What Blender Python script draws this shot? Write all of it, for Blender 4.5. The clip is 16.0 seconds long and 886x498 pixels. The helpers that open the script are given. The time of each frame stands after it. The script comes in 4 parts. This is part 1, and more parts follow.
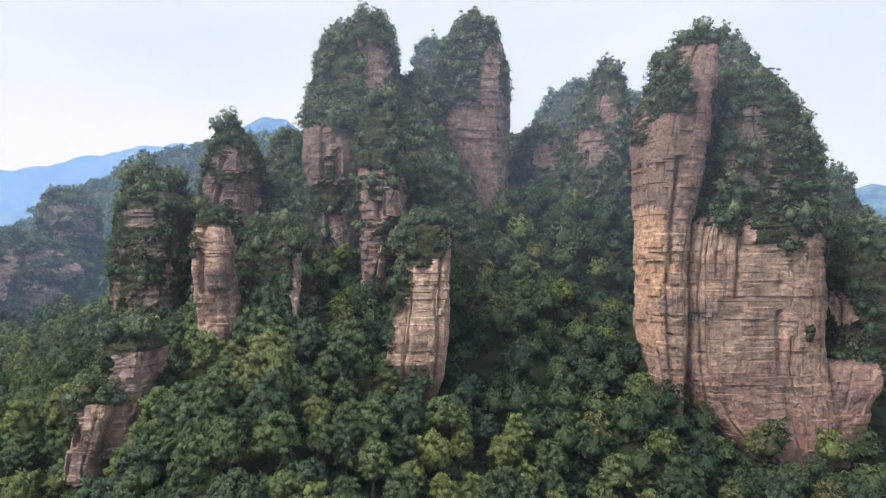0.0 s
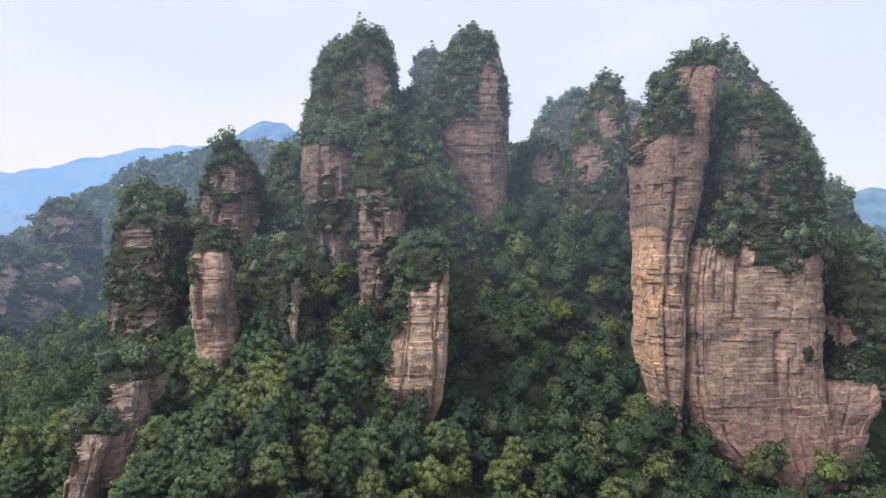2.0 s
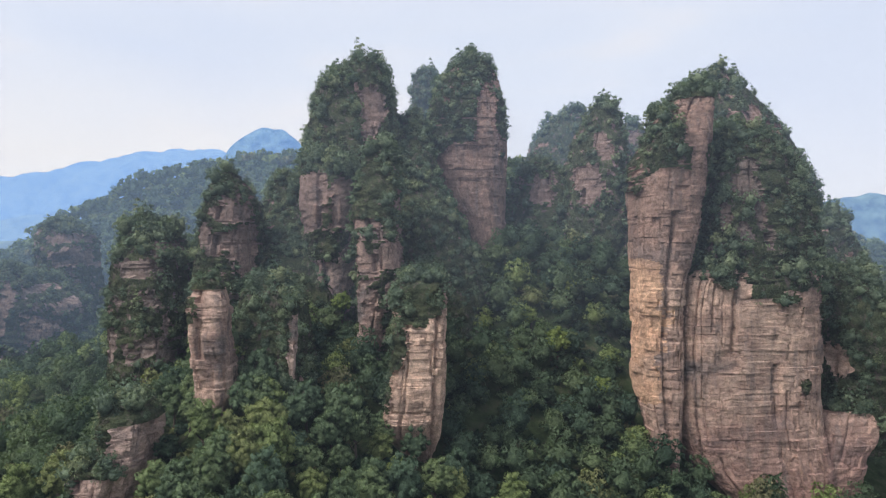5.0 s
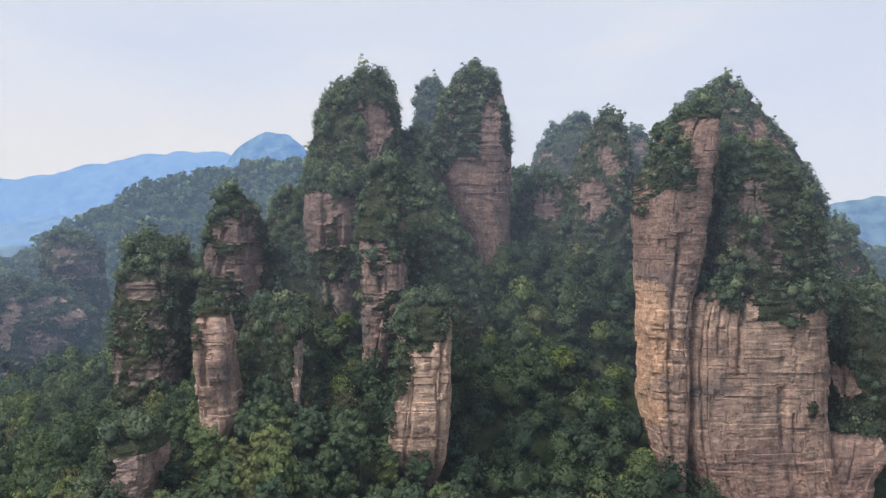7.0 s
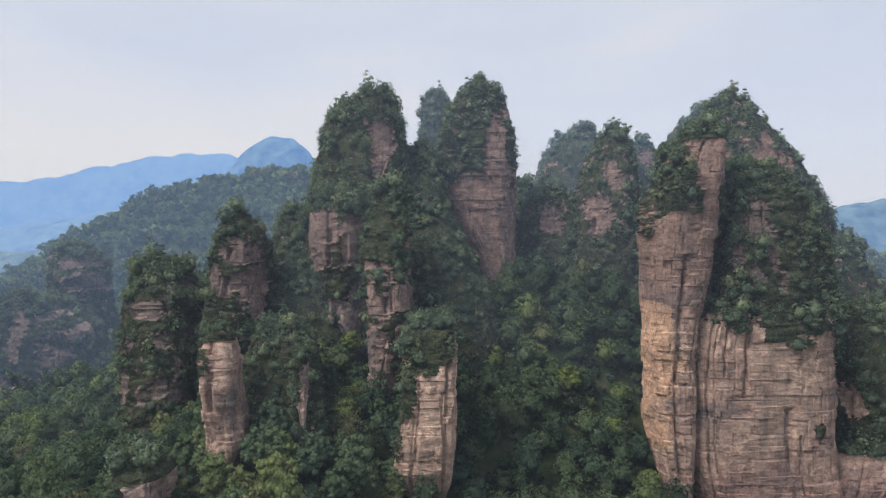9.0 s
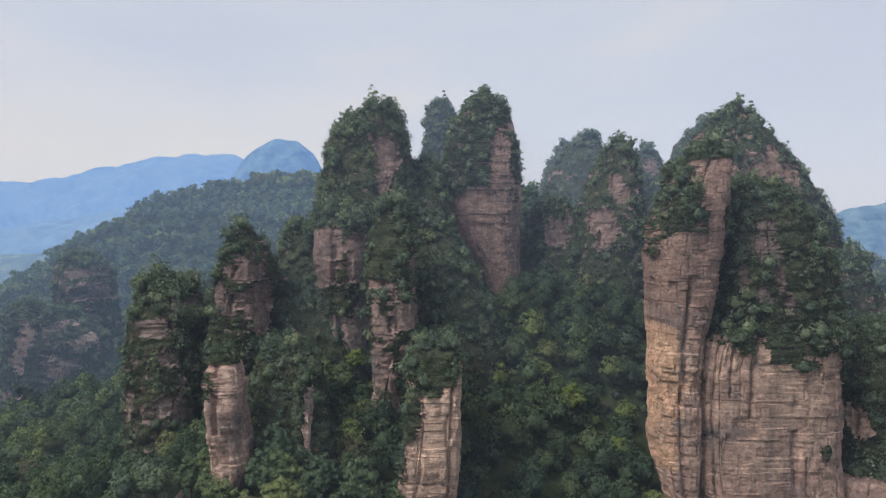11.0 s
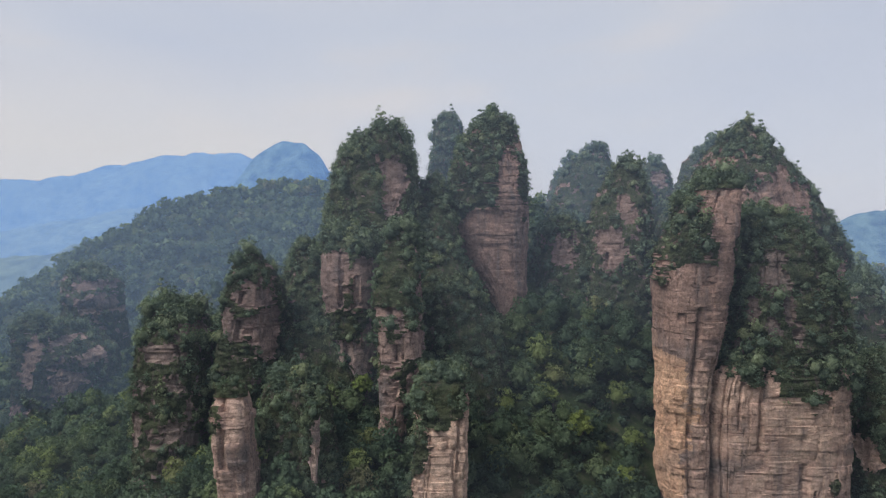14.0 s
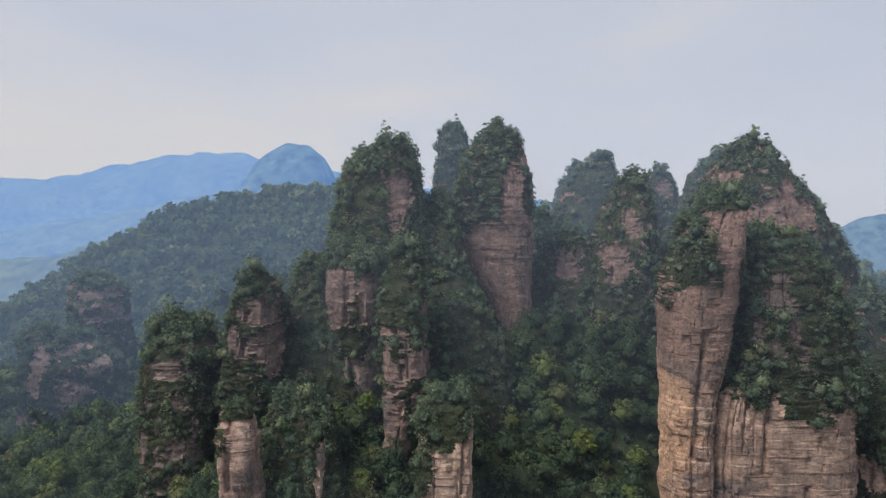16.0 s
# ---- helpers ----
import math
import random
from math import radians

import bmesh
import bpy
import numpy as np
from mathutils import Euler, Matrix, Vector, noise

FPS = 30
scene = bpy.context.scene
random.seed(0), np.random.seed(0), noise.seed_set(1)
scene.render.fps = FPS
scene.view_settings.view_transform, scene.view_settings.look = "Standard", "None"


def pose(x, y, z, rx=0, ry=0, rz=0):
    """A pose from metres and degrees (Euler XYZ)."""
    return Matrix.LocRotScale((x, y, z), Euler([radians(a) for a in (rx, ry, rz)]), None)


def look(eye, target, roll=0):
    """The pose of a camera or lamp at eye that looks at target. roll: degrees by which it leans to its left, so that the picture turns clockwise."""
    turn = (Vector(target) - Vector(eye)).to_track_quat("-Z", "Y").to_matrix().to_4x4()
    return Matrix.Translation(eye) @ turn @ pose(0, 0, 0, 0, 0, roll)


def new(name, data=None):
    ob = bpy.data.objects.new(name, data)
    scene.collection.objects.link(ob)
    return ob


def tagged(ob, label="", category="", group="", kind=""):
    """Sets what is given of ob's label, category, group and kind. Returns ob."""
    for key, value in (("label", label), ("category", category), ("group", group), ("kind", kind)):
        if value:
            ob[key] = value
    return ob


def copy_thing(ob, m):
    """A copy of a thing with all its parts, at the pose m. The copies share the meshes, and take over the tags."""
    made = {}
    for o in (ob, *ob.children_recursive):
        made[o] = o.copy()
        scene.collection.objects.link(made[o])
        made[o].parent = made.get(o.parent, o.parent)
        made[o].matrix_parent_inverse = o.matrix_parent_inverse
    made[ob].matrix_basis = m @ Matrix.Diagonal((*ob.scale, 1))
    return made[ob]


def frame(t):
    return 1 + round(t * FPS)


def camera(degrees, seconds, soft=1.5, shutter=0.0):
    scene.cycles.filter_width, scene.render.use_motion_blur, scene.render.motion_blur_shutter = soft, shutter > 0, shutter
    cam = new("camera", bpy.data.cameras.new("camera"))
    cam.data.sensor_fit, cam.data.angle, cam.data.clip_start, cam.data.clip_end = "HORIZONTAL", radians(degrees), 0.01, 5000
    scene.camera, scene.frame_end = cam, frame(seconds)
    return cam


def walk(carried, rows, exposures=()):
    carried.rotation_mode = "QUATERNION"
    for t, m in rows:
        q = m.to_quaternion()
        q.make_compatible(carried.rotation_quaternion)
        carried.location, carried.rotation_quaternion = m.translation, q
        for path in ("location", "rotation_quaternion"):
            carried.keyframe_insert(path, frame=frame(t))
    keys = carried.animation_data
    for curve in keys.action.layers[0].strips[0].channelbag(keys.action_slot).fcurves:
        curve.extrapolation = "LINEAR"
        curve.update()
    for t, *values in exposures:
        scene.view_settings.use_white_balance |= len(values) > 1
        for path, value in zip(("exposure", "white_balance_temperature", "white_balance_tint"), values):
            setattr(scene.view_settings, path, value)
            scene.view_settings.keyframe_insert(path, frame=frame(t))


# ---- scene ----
cam = camera(68.6, 16.0, soft=1.2)
METRES, EYE, TILT, LEAN, TURN = 60.0, 100.0, 0.0, 0.0, 0.0
ROWS = [
    (0.0, 0.0, 0.0, 0.0, 0.0, 0.0, -0.0),
    (0.5, 0.002, 0.0006, 0.0306, -0.01, -0.02, 0.01),
    (1.0, 0.0038, 0.0006, 0.0622, -0.02, -0.03, 0.03),
    (1.5, 0.0058, -0.0007, 0.0933, -0.03, -0.04, 0.05),
    (2.0, 0.0082, -0.0021, 0.1248, -0.03, -0.05, 0.07),
    (2.5, 0.0102, -0.0035, 0.1562, -0.05, -0.06, 0.09),
    (3.0, 0.0125, -0.0049, 0.1871, -0.07, -0.05, 0.11),
    (3.5, 0.0152, -0.0066, 0.219, -0.08, -0.05, 0.14),
    (4.0, 0.0182, -0.0079, 0.2496, -0.09, -0.05, 0.16),
    (6.5, 0.0129, 0.0011, 0.4067, 0.13, -0.08, 0.25),
    (7.0, 0.0118, 0.0014, 0.4382, 0.26, -0.09, 0.28),
    (7.5, 0.0111, 0.0018, 0.4692, 0.38, -0.09, 0.31),
    (8.0, 0.0111, 0.0019, 0.5006, 0.5, -0.1, 0.35),
    (8.5, 0.0116, 0.0025, 0.5319, 0.61, -0.11, 0.38),
    (9.0, 0.0113, 0.0033, 0.5635, 0.71, -0.14, 0.39),
    (11.5, 0.0098, 0.0103, 0.7154, 1.17, -0.32, 0.28),
    (12.0, 0.0087, 0.0127, 0.7464, 1.25, -0.38, 0.24),
    (12.5, 0.0077, 0.015, 0.777, 1.34, -0.43, 0.19),
    (13.0, 0.0059, 0.0171, 0.8082, 1.42, -0.48, 0.14),
    (13.5, 0.0032, 0.0186, 0.8389, 1.51, -0.52, 0.08),
    (14.0, -0.0005, 0.0194, 0.87, 1.59, -0.56, 0.03),
    (14.5, -0.0049, 0.0202, 0.9011, 1.67, -0.61, -0.03),
    (15.0, -0.0073, 0.0196, 0.9329, 1.76, -0.63, -0.07),
    (15.5, -0.0062, 0.0166, 0.9645, 1.86, -0.67, -0.1),
    (16.0, -0.0045, 0.0146, 0.9969, 1.96, -0.74, -0.14),
]
walk(cam, [(t, pose(0, 0, EYE, TILT, LEAN, TURN) @ pose(METRES * x, METRES * y, METRES * z, 90 + pitch, roll, yaw)) for t, x, y, z, yaw, pitch, roll in ROWS],
     exposures=[(0.0, 0.76), (2.0, 0.70), (4.0, 0.62), (7.0, 0.47), (9.0, 0.36), (12.0, 0.21), (16.0, 0.12)])

# ---- world, sun, exposure ----
SUN_FROM = Vector((-0.60, -0.36, 1.05)).normalized()
sun = new("sun", bpy.data.lights.new("sun", "SUN"))
sun.data.energy, sun.data.angle, sun.data.color = 2.5, radians(22), (1.0, 0.94, 0.87)
sun.matrix_world = look(SUN_FROM * 1000, (0, 0, 0))

world = bpy.data.worlds.new("sky")
scene.world = world
world.use_nodes = True


def node(tree, kind, **values):
    n = tree.nodes.new(kind)
    for key, value in values.items():
        if key in n.inputs:
            n.inputs[key].default_value = value
    return n


def ramp(tree, stops, fac):
    n = tree.nodes.new("ShaderNodeValToRGB")
    els = n.color_ramp.elements
    while len(els) < len(stops):
        els.new(0.5)
    for e, (p, c) in zip(els, stops):
        e.position, e.color = p, (*c, 1) if len(c) == 3 else c
    tree.links.new(fac, n.inputs[0])
    return n.outputs[0]


def mix(tree, a, b, fac, blend="MIX"):
    n = tree.nodes.new("ShaderNodeMix")
    n.data_type, n.blend_type = "RGBA", blend
    for socket, value in ((n.inputs[6], a), (n.inputs[7], b), (n.inputs[0], fac)):
        if isinstance(value, bpy.types.NodeSocket):
            tree.links.new(value, socket)
        elif isinstance(value, tuple):
            socket.default_value = (*value, 1)
        else:
            socket.default_value = value
    return n.outputs[2]


def maths(tree, op, a, b=0.0):
    n = tree.nodes.new("ShaderNodeMath")
    n.operation = op
    for socket, value in zip(n.inputs, (a, b)):
        if isinstance(value, bpy.types.NodeSocket):
            tree.links.new(value, socket)
        else:
            socket.default_value = value
    return n.outputs[0]


def noise_tex(tree, where, scale, stretch=(1, 1, 1), detail=4.0, rough=0.55):
    m = tree.nodes.new("ShaderNodeMapping")
    m.inputs["Scale"].default_value = stretch
    tree.links.new(where, m.inputs["Vector"])
    n = node(tree, "ShaderNodeTexNoise", Scale=scale, Detail=detail, Roughness=rough)
    tree.links.new(m.outputs[0], n.inputs["Vector"])
    return n.outputs["Fac"]


def build_sky(tree):
    tree.nodes.clear()
    out = tree.nodes.new("ShaderNodeOutputWorld")
    sky = tree.nodes.new("ShaderNodeTexSky")
    sky.sky_type, sky.sun_disc = "NISHITA", False
    sky.sun_elevation = math.asin(SUN_FROM.z)
    sky.sun_rotation = math.atan2(SUN_FROM.x, SUN_FROM.y)
    sky.air_density, sky.dust_density, sky.ozone_density = 1.0, 3.0, 1.0
    clear = node(tree, "ShaderNodeBackground", Strength=0.06)
    tree.links.new(sky.outputs[0], clear.inputs[0])
    where = tree.nodes.new("ShaderNodeTexCoord").outputs["Generated"]
    broad = noise_tex(tree, where, 2.1, (1, 1, 3.2), 3.0, 0.5)
    side = tree.nodes.new("ShaderNodeSeparateXYZ")
    tree.links.new(where, side.inputs[0])
    broad = maths(tree, "SUBTRACT", broad, maths(tree, "MULTIPLY", side.outputs[0], 0.10))
    veil = ramp(tree, [(0.34, (0.500, 0.535, 0.630)), (0.52, (0.545, 0.570, 0.640)), (0.66, (0.640, 0.615, 0.620))], broad)
    sep = tree.nodes.new("ShaderNodeSeparateXYZ")
    tree.links.new(where, sep.inputs[0])
    veil = mix(tree, veil, (0.66, 0.63, 0.645), ramp(tree, [(0.0, (0.75, 0.75, 0.75)), (0.30, (0, 0, 0))], sep.outputs[2]))
    west = tree.nodes.new("ShaderNodeMapRange")
    west.interpolation_type = "SMOOTHSTEP"
    for key, value in (("From Min", 0.05), ("From Max", -0.55), ("To Min", 0.0), ("To Max", 0.75)):
        west.inputs[key].default_value = value
    tree.links.new(sep.outputs[0], west.inputs[0])
    band = ramp(tree, [(0.02, (0.5, 0.5, 0.5)), (0.13, (1, 1, 1)), (0.27, (0, 0, 0))], sep.outputs[2])
    veil = mix(tree, veil, (0.70, 0.645, 0.595), maths(tree, "MULTIPLY", west.outputs[0], band))
    cloud = node(tree, "ShaderNodeBackground", Strength=1.05)
    tree.links.new(veil, cloud.inputs[0])
    both = node(tree, "ShaderNodeMixShader", Fac=0.86)
    tree.links.new(clear.outputs[0], both.inputs[1])
    tree.links.new(cloud.outputs[0], both.inputs[2])
    tree.links.new(both.outputs[0], out.inputs[0])


build_sky(world.node_tree)

# ---- materials ----


def material(name, rough=0.9, spec=0.2):
    m = bpy.data.materials.new(name)
    m.use_nodes = True
    tree = m.node_tree
    tree.nodes.clear()
    out = tree.nodes.new("ShaderNodeOutputMaterial")
    bsdf = node(tree, "ShaderNodeBsdfPrincipled", Roughness=rough)
    bsdf.inputs["Specular IOR Level"].default_value = spec
    tree.links.new(bsdf.outputs[0], out.inputs[0])
    where = tree.nodes.new("ShaderNodeTexCoord").outputs["Object"]
    return m, tree, bsdf, where, out


def bump(tree, bsdf, height, strength, distance):
    b = node(tree, "ShaderNodeBump", Strength=strength, Distance=distance)
    tree.links.new(height, b.inputs["Height"])
    tree.links.new(b.outputs[0], bsdf.inputs["Normal"])


def node_color(tree, where):
    n = node(tree, "ShaderNodeTexNoise", Scale=0.22, Detail=3.0)
    tree.links.new(where, n.inputs["Vector"])
    return n.outputs["Color"]


def sandstone(name, pale, mid, red, grey, stain=1.0):
    """Bedded quartz sandstone: broad colour drift, thin beds, hanging dark streaks, grit."""
    m, tree, bsdf, where, _ = material(name, 0.92, 0.12)
    drift = noise_tex(tree, where, 0.045, (1, 1, 1.6), 4.0)
    base = ramp(tree, [(0.34, grey), (0.46, mid), (0.58, pale), (0.70, mid)], drift)
    sep = tree.nodes.new("ShaderNodeSeparateXYZ")
    tree.links.new(where, sep.inputs[0])
    low = tree.nodes.new("ShaderNodeMapRange")
    low.inputs["From Min"].default_value, low.inputs["From Max"].default_value = 75.0, 35.0
    tree.links.new(sep.outputs[2], low.inputs[0])
    base = mix(tree, base, red, maths(tree, "MULTIPLY", low.outputs[0], 0.8))
    upper = tree.nodes.new("ShaderNodeMapRange")
    upper.inputs["From Min"].default_value, upper.inputs["From Max"].default_value = 106.0, 128.0
    tree.links.new(sep.outputs[2], upper.inputs[0])
    base = mix(tree, base, tuple(0.48 * m_ + 0.26 * r_ for m_, r_ in zip(mid, red)), maths(tree, "MULTIPLY", upper.outputs[0], 0.8 * stain))
    beds = noise_tex(tree, where, 1.0, (0.07, 0.07, 0.75), 5.0, 0.65)
    base = mix(tree, base, ramp(tree, [(0.35, (0.60, 0.56, 0.55)), (0.5, (1, 1, 1)), (0.66, (1.22, 1.18, 1.14))], beds), 0.16, "MULTIPLY")
    streak = noise_tex(tree, where, 1.0, (0.30, 0.30, 0.035), 4.0, 0.6)
    base = mix(tree, base, grey, ramp(tree, [(0.52, (0, 0, 0)), (0.70, (0.75 * stain,) * 3)], streak))
    wet = noise_tex(tree, where, 0.12, (1, 1, 0.45), 5.0, 0.6)
    base = mix(tree, base, (0.11, 0.10, 0.10), ramp(tree, [(0.58, (0, 0, 0)), (0.72, (0.65 * stain,) * 3)], wet))
    seams = noise_tex(tree, where, 1.0, (0.45, 0.45, 1.5), 4.0, 0.65)
    base = mix(tree, base, ramp(tree, [(0.28, (0.42, 0.38, 0.37)), (0.38, (1, 1, 1))], seams), 0.35, "MULTIPLY")
    mottle = noise_tex(tree, where, 0.75, (1, 1, 1.2), 5.0, 0.7)
    base = mix(tree, base, ramp(tree, [(0.34, (0.70, 0.68, 0.68)), (0.5, (1, 1, 1)), (0.66, (1.25, 1.22, 1.20))], mottle), 0.9, "MULTIPLY")
    relief = None
    for stretch, width, weight in (((0.10, 0.10, 0.55), 0.010, 0.62), ((0.22, 0.22, 1.3), 0.012, 0.45), ((0.42, 0.42, 0.09), 0.013, 0.6)):
        level = maths(tree, "ABSOLUTE", maths(tree, "SUBTRACT", noise_tex(tree, where, 1.0, stretch, 2.0, 0.5), 0.5))
        thread = ramp(tree, [(0.0, (0.16, 0.14, 0.14)), (width, (1, 1, 1))], level)
        shown = ramp(tree, [(0.49, (0, 0, 0)), (0.62, (1, 1, 1))], noise_tex(tree, where, 0.13 + 0.05 * width / 0.012, (1, 1, 2.4), 4.0, 0.65))
        base = mix(tree, base, thread, maths(tree, "MULTIPLY", shown, weight), "MULTIPLY")
        relief = thread if relief is None else mix(tree, relief, thread, 1.0, "MULTIPLY")
    blot = noise_tex(tree, where, 0.32, (1, 1, 1.3), 3.0, 0.55)
    base = mix(tree, base, ramp(tree, [(0.36, (0.74, 0.72, 0.73)), (0.52, (1, 1, 1)), (0.66, (1.16, 1.12, 1.10))], blot), 0.75, "MULTIPLY")
    grit = noise_tex(tree, where, 1.9, (1, 1, 2.0), 8.0, 0.8)
    base = mix(tree, base, ramp(tree, [(0.28, (0.58, 0.57, 0.57)), (0.5, (1, 1, 1)), (0.68, (1.32, 1.32, 1.32))], grit), 0.95, "MULTIPLY")
    warp = mix(tree, where, node_color(tree, where), 0.012, "LINEAR_LIGHT")
    lines, tone = None, None
    for size in ((0.26, 0.26, 0.20), (0.75, 0.75, 0.60)):
        place = tree.nodes.new("ShaderNodeMapping")
        place.inputs["Scale"].default_value = size
        tree.links.new(warp, place.inputs["Vector"])
        near, next_near = node(tree, "ShaderNodeTexVoronoi", Scale=1.0), node(tree, "ShaderNodeTexVoronoi", Scale=1.0)
        for v, kind in ((near, "F1"), (next_near, "F2")):
            v.distance, v.feature = "CHEBYCHEV", kind
            tree.links.new(place.outputs[0], v.inputs["Vector"])
        gap = maths(tree, "SUBTRACT", next_near.outputs["Distance"], near.outputs["Distance"])
        line = ramp(tree, [(0.0, (0, 0, 0)), (0.045, (1, 1, 1))], gap)
        if tone is None:
            tone = near.outputs["Color"]
        lines = line if lines is None else mix(tree, lines, line, 1.0, "MULTIPLY")
    shade = tree.nodes.new("ShaderNodeSeparateColor")
    tree.links.new(tone, shade.inputs[0])
    base = mix(tree, base, ramp(tree, [(0.0, (0.80, 0.79, 0.79)), (0.5, (1.0, 0.99, 0.98)), (1.0, (1.18, 1.15, 1.12))], shade.outputs[1]), 0.5, "MULTIPLY")
    live = ramp(tree, [(0.44, (0, 0, 0)), (0.58, (1, 1, 1))], noise_tex(tree, where, 0.16, (1, 1, 1), 3.0, 0.6))
    base = mix(tree, base, mix(tree, (0.50, 0.46, 0.45), (1, 1, 1), lines), maths(tree, "MULTIPLY", live, 0.5), "MULTIPLY")
    tree.links.new(base, bsdf.inputs["Base Color"])
    height = mix(tree, mix(tree, grit, mix(tree, seams, lines, 0.4), 0.35), shade.outputs[1], 0.3)
    bump(tree, bsdf, mix(tree, height, relief, 0.25), 1.0, 0.9)
    return m


ROCK = sandstone("sandstone", (0.560, 0.412, 0.336), (0.420, 0.294, 0.244), (0.355, 0.218, 0.196), (0.230, 0.190, 0.180))
WEATHERED = sandstone("weathered_sandstone", (0.450, 0.340, 0.294), (0.350, 0.256, 0.226), (0.300, 0.208, 0.192), (0.205, 0.178, 0.172))
FRESH = sandstone("fresh_sandstone", (0.680, 0.455, 0.318), (0.610, 0.400, 0.282), (0.49, 0.32, 0.250), (0.50, 0.350, 0.270), 0.25)
PALE = sandstone("pale_sandstone", (0.600, 0.462, 0.398), (0.505, 0.378, 0.326), (0.440, 0.312, 0.278), (0.310, 0.262, 0.250))
TAN = sandstone("tan_sandstone", (0.630, 0.468, 0.375), (0.560, 0.405, 0.322), (0.480, 0.338, 0.275), (0.420, 0.315, 0.265), 0.5)
# darkest of the stones, for one tower and the wooded buttress
DARK = sandstone("dark_sandstone", (0.300, 0.240, 0.214), (0.235, 0.186, 0.168), (0.215, 0.162, 0.150), (0.150, 0.136, 0.130))


def undergrowth():
    m, tree, bsdf, where, _ = material("undergrowth", 0.95, 0.1)
    a = noise_tex(tree, where, 0.25, (1, 1, 1), 6.0, 0.65)
    base = ramp(tree, [(0.3, (0.020, 0.028, 0.012)), (0.5, (0.040, 0.060, 0.024)), (0.7, (0.085, 0.080, 0.050))], a)
    tree.links.new(base, bsdf.inputs["Base Color"])
    bump(tree, bsdf, noise_tex(tree, where, 1.4, (1, 1, 1), 5.0, 0.7), 1.0, 0.6)
    return m


UNDER = undergrowth()


def foliage(name, stops, per_object):
    """Leaves: a hue for each plant, slight change from spray to spray, light coming through."""
    m, tree, bsdf, where, out = material(name, 0.7, 0.10)
    if per_object:
        fac = tree.nodes.new("ShaderNodeObjectInfo").outputs["Random"]
    else:
        held_tint = tree.nodes.new("ShaderNodeAttribute")
        held_tint.attribute_name = "tint"
        fac = held_tint.outputs["Fac"]
    base = ramp(tree, stops, fac)
    island = tree.nodes.new("ShaderNodeNewGeometry").outputs["Random Per Island"]
    base = mix(tree, base, ramp(tree, [(0.0, (0.72, 0.74, 0.72)), (1.0, (1.28, 1.26, 1.20))], island), 1.0, "MULTIPLY")
    spot = tree.nodes.new("ShaderNodeNewGeometry").outputs["Position"]
    fine = noise_tex(tree, spot, 1.5, (1, 1, 1), 4.0, 0.75)
    base = mix(tree, base, ramp(tree, [(0.36, (0.62, 0.64, 0.64)), (0.5, (1, 1, 1)), (0.64, (1.42, 1.38, 1.30))], fine), 0.85, "MULTIPLY")
    bump(tree, bsdf, fine, 0.9, 0.8)
    tree.links.new(base, bsdf.inputs["Base Color"])
    through_leaf = node(tree, "ShaderNodeBsdfTranslucent")
    tree.links.new(mix(tree, base, (1.0, 1.15, 0.6), 1.0, "MULTIPLY"), through_leaf.inputs[0])
    both = node(tree, "ShaderNodeMixShader", Fac=0.25)
    tree.links.new(bsdf.outputs[0], both.inputs[1])
    tree.links.new(through_leaf.outputs[0], both.inputs[2])
    tree.links.new(both.outputs[0], out.inputs[0])
    return m


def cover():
    """Low mat of moss, fern and creepers between the shrubs, with soil and rock showing through; its greens are
    darkened to paint in the shade there.
    """
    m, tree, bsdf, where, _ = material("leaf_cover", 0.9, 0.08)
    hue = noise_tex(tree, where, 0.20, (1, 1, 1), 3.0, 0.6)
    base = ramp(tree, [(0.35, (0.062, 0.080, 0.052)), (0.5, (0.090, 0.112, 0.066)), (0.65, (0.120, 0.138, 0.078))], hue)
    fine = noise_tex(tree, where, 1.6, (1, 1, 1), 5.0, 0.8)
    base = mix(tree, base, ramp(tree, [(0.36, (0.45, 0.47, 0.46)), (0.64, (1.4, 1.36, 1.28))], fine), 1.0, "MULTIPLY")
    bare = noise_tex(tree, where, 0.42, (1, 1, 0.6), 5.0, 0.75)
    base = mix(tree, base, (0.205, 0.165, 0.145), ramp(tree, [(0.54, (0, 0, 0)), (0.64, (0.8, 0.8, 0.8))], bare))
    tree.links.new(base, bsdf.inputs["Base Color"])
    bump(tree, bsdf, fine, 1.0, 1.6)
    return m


BROAD = [(0.0, (0.044, 0.074, 0.052)), (0.22, (0.100, 0.145, 0.086)), (0.45, (0.070, 0.114, 0.084)), (0.62, (0.140, 0.186, 0.100)), (0.80, (0.092, 0.138, 0.086)),
         (0.92, (0.215, 0.268, 0.104)), (0.99, (0.185, 0.182, 0.108))]
# BROAD brightened and yellower: extra light on the nearest trees put into their colour
SUNNY = [(0.0, (0.076, 0.120, 0.084)), (0.25, (0.132, 0.184, 0.100)), (0.45, (0.096, 0.150, 0.108)), (0.7, (0.162, 0.216, 0.112)),
         (0.92, (0.222, 0.278, 0.110)), (1.0, (0.205, 0.214, 0.118))]
SCRUB = [(0.0, (0.112, 0.156, 0.120)), (0.4, (0.148, 0.200, 0.144)), (0.75, (0.178, 0.228, 0.152)), (1.0, (0.220, 0.256, 0.156))]
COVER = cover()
LEAF = foliage("tree_leaves", SUNNY, True)
LEAF_FOREST = foliage("forest_leaves", BROAD, False)
LEAF_SCRUB = foliage("scrub_leaves", SCRUB, False)
LEAF_PINE = foliage("pine_needles", SCRUB, True)


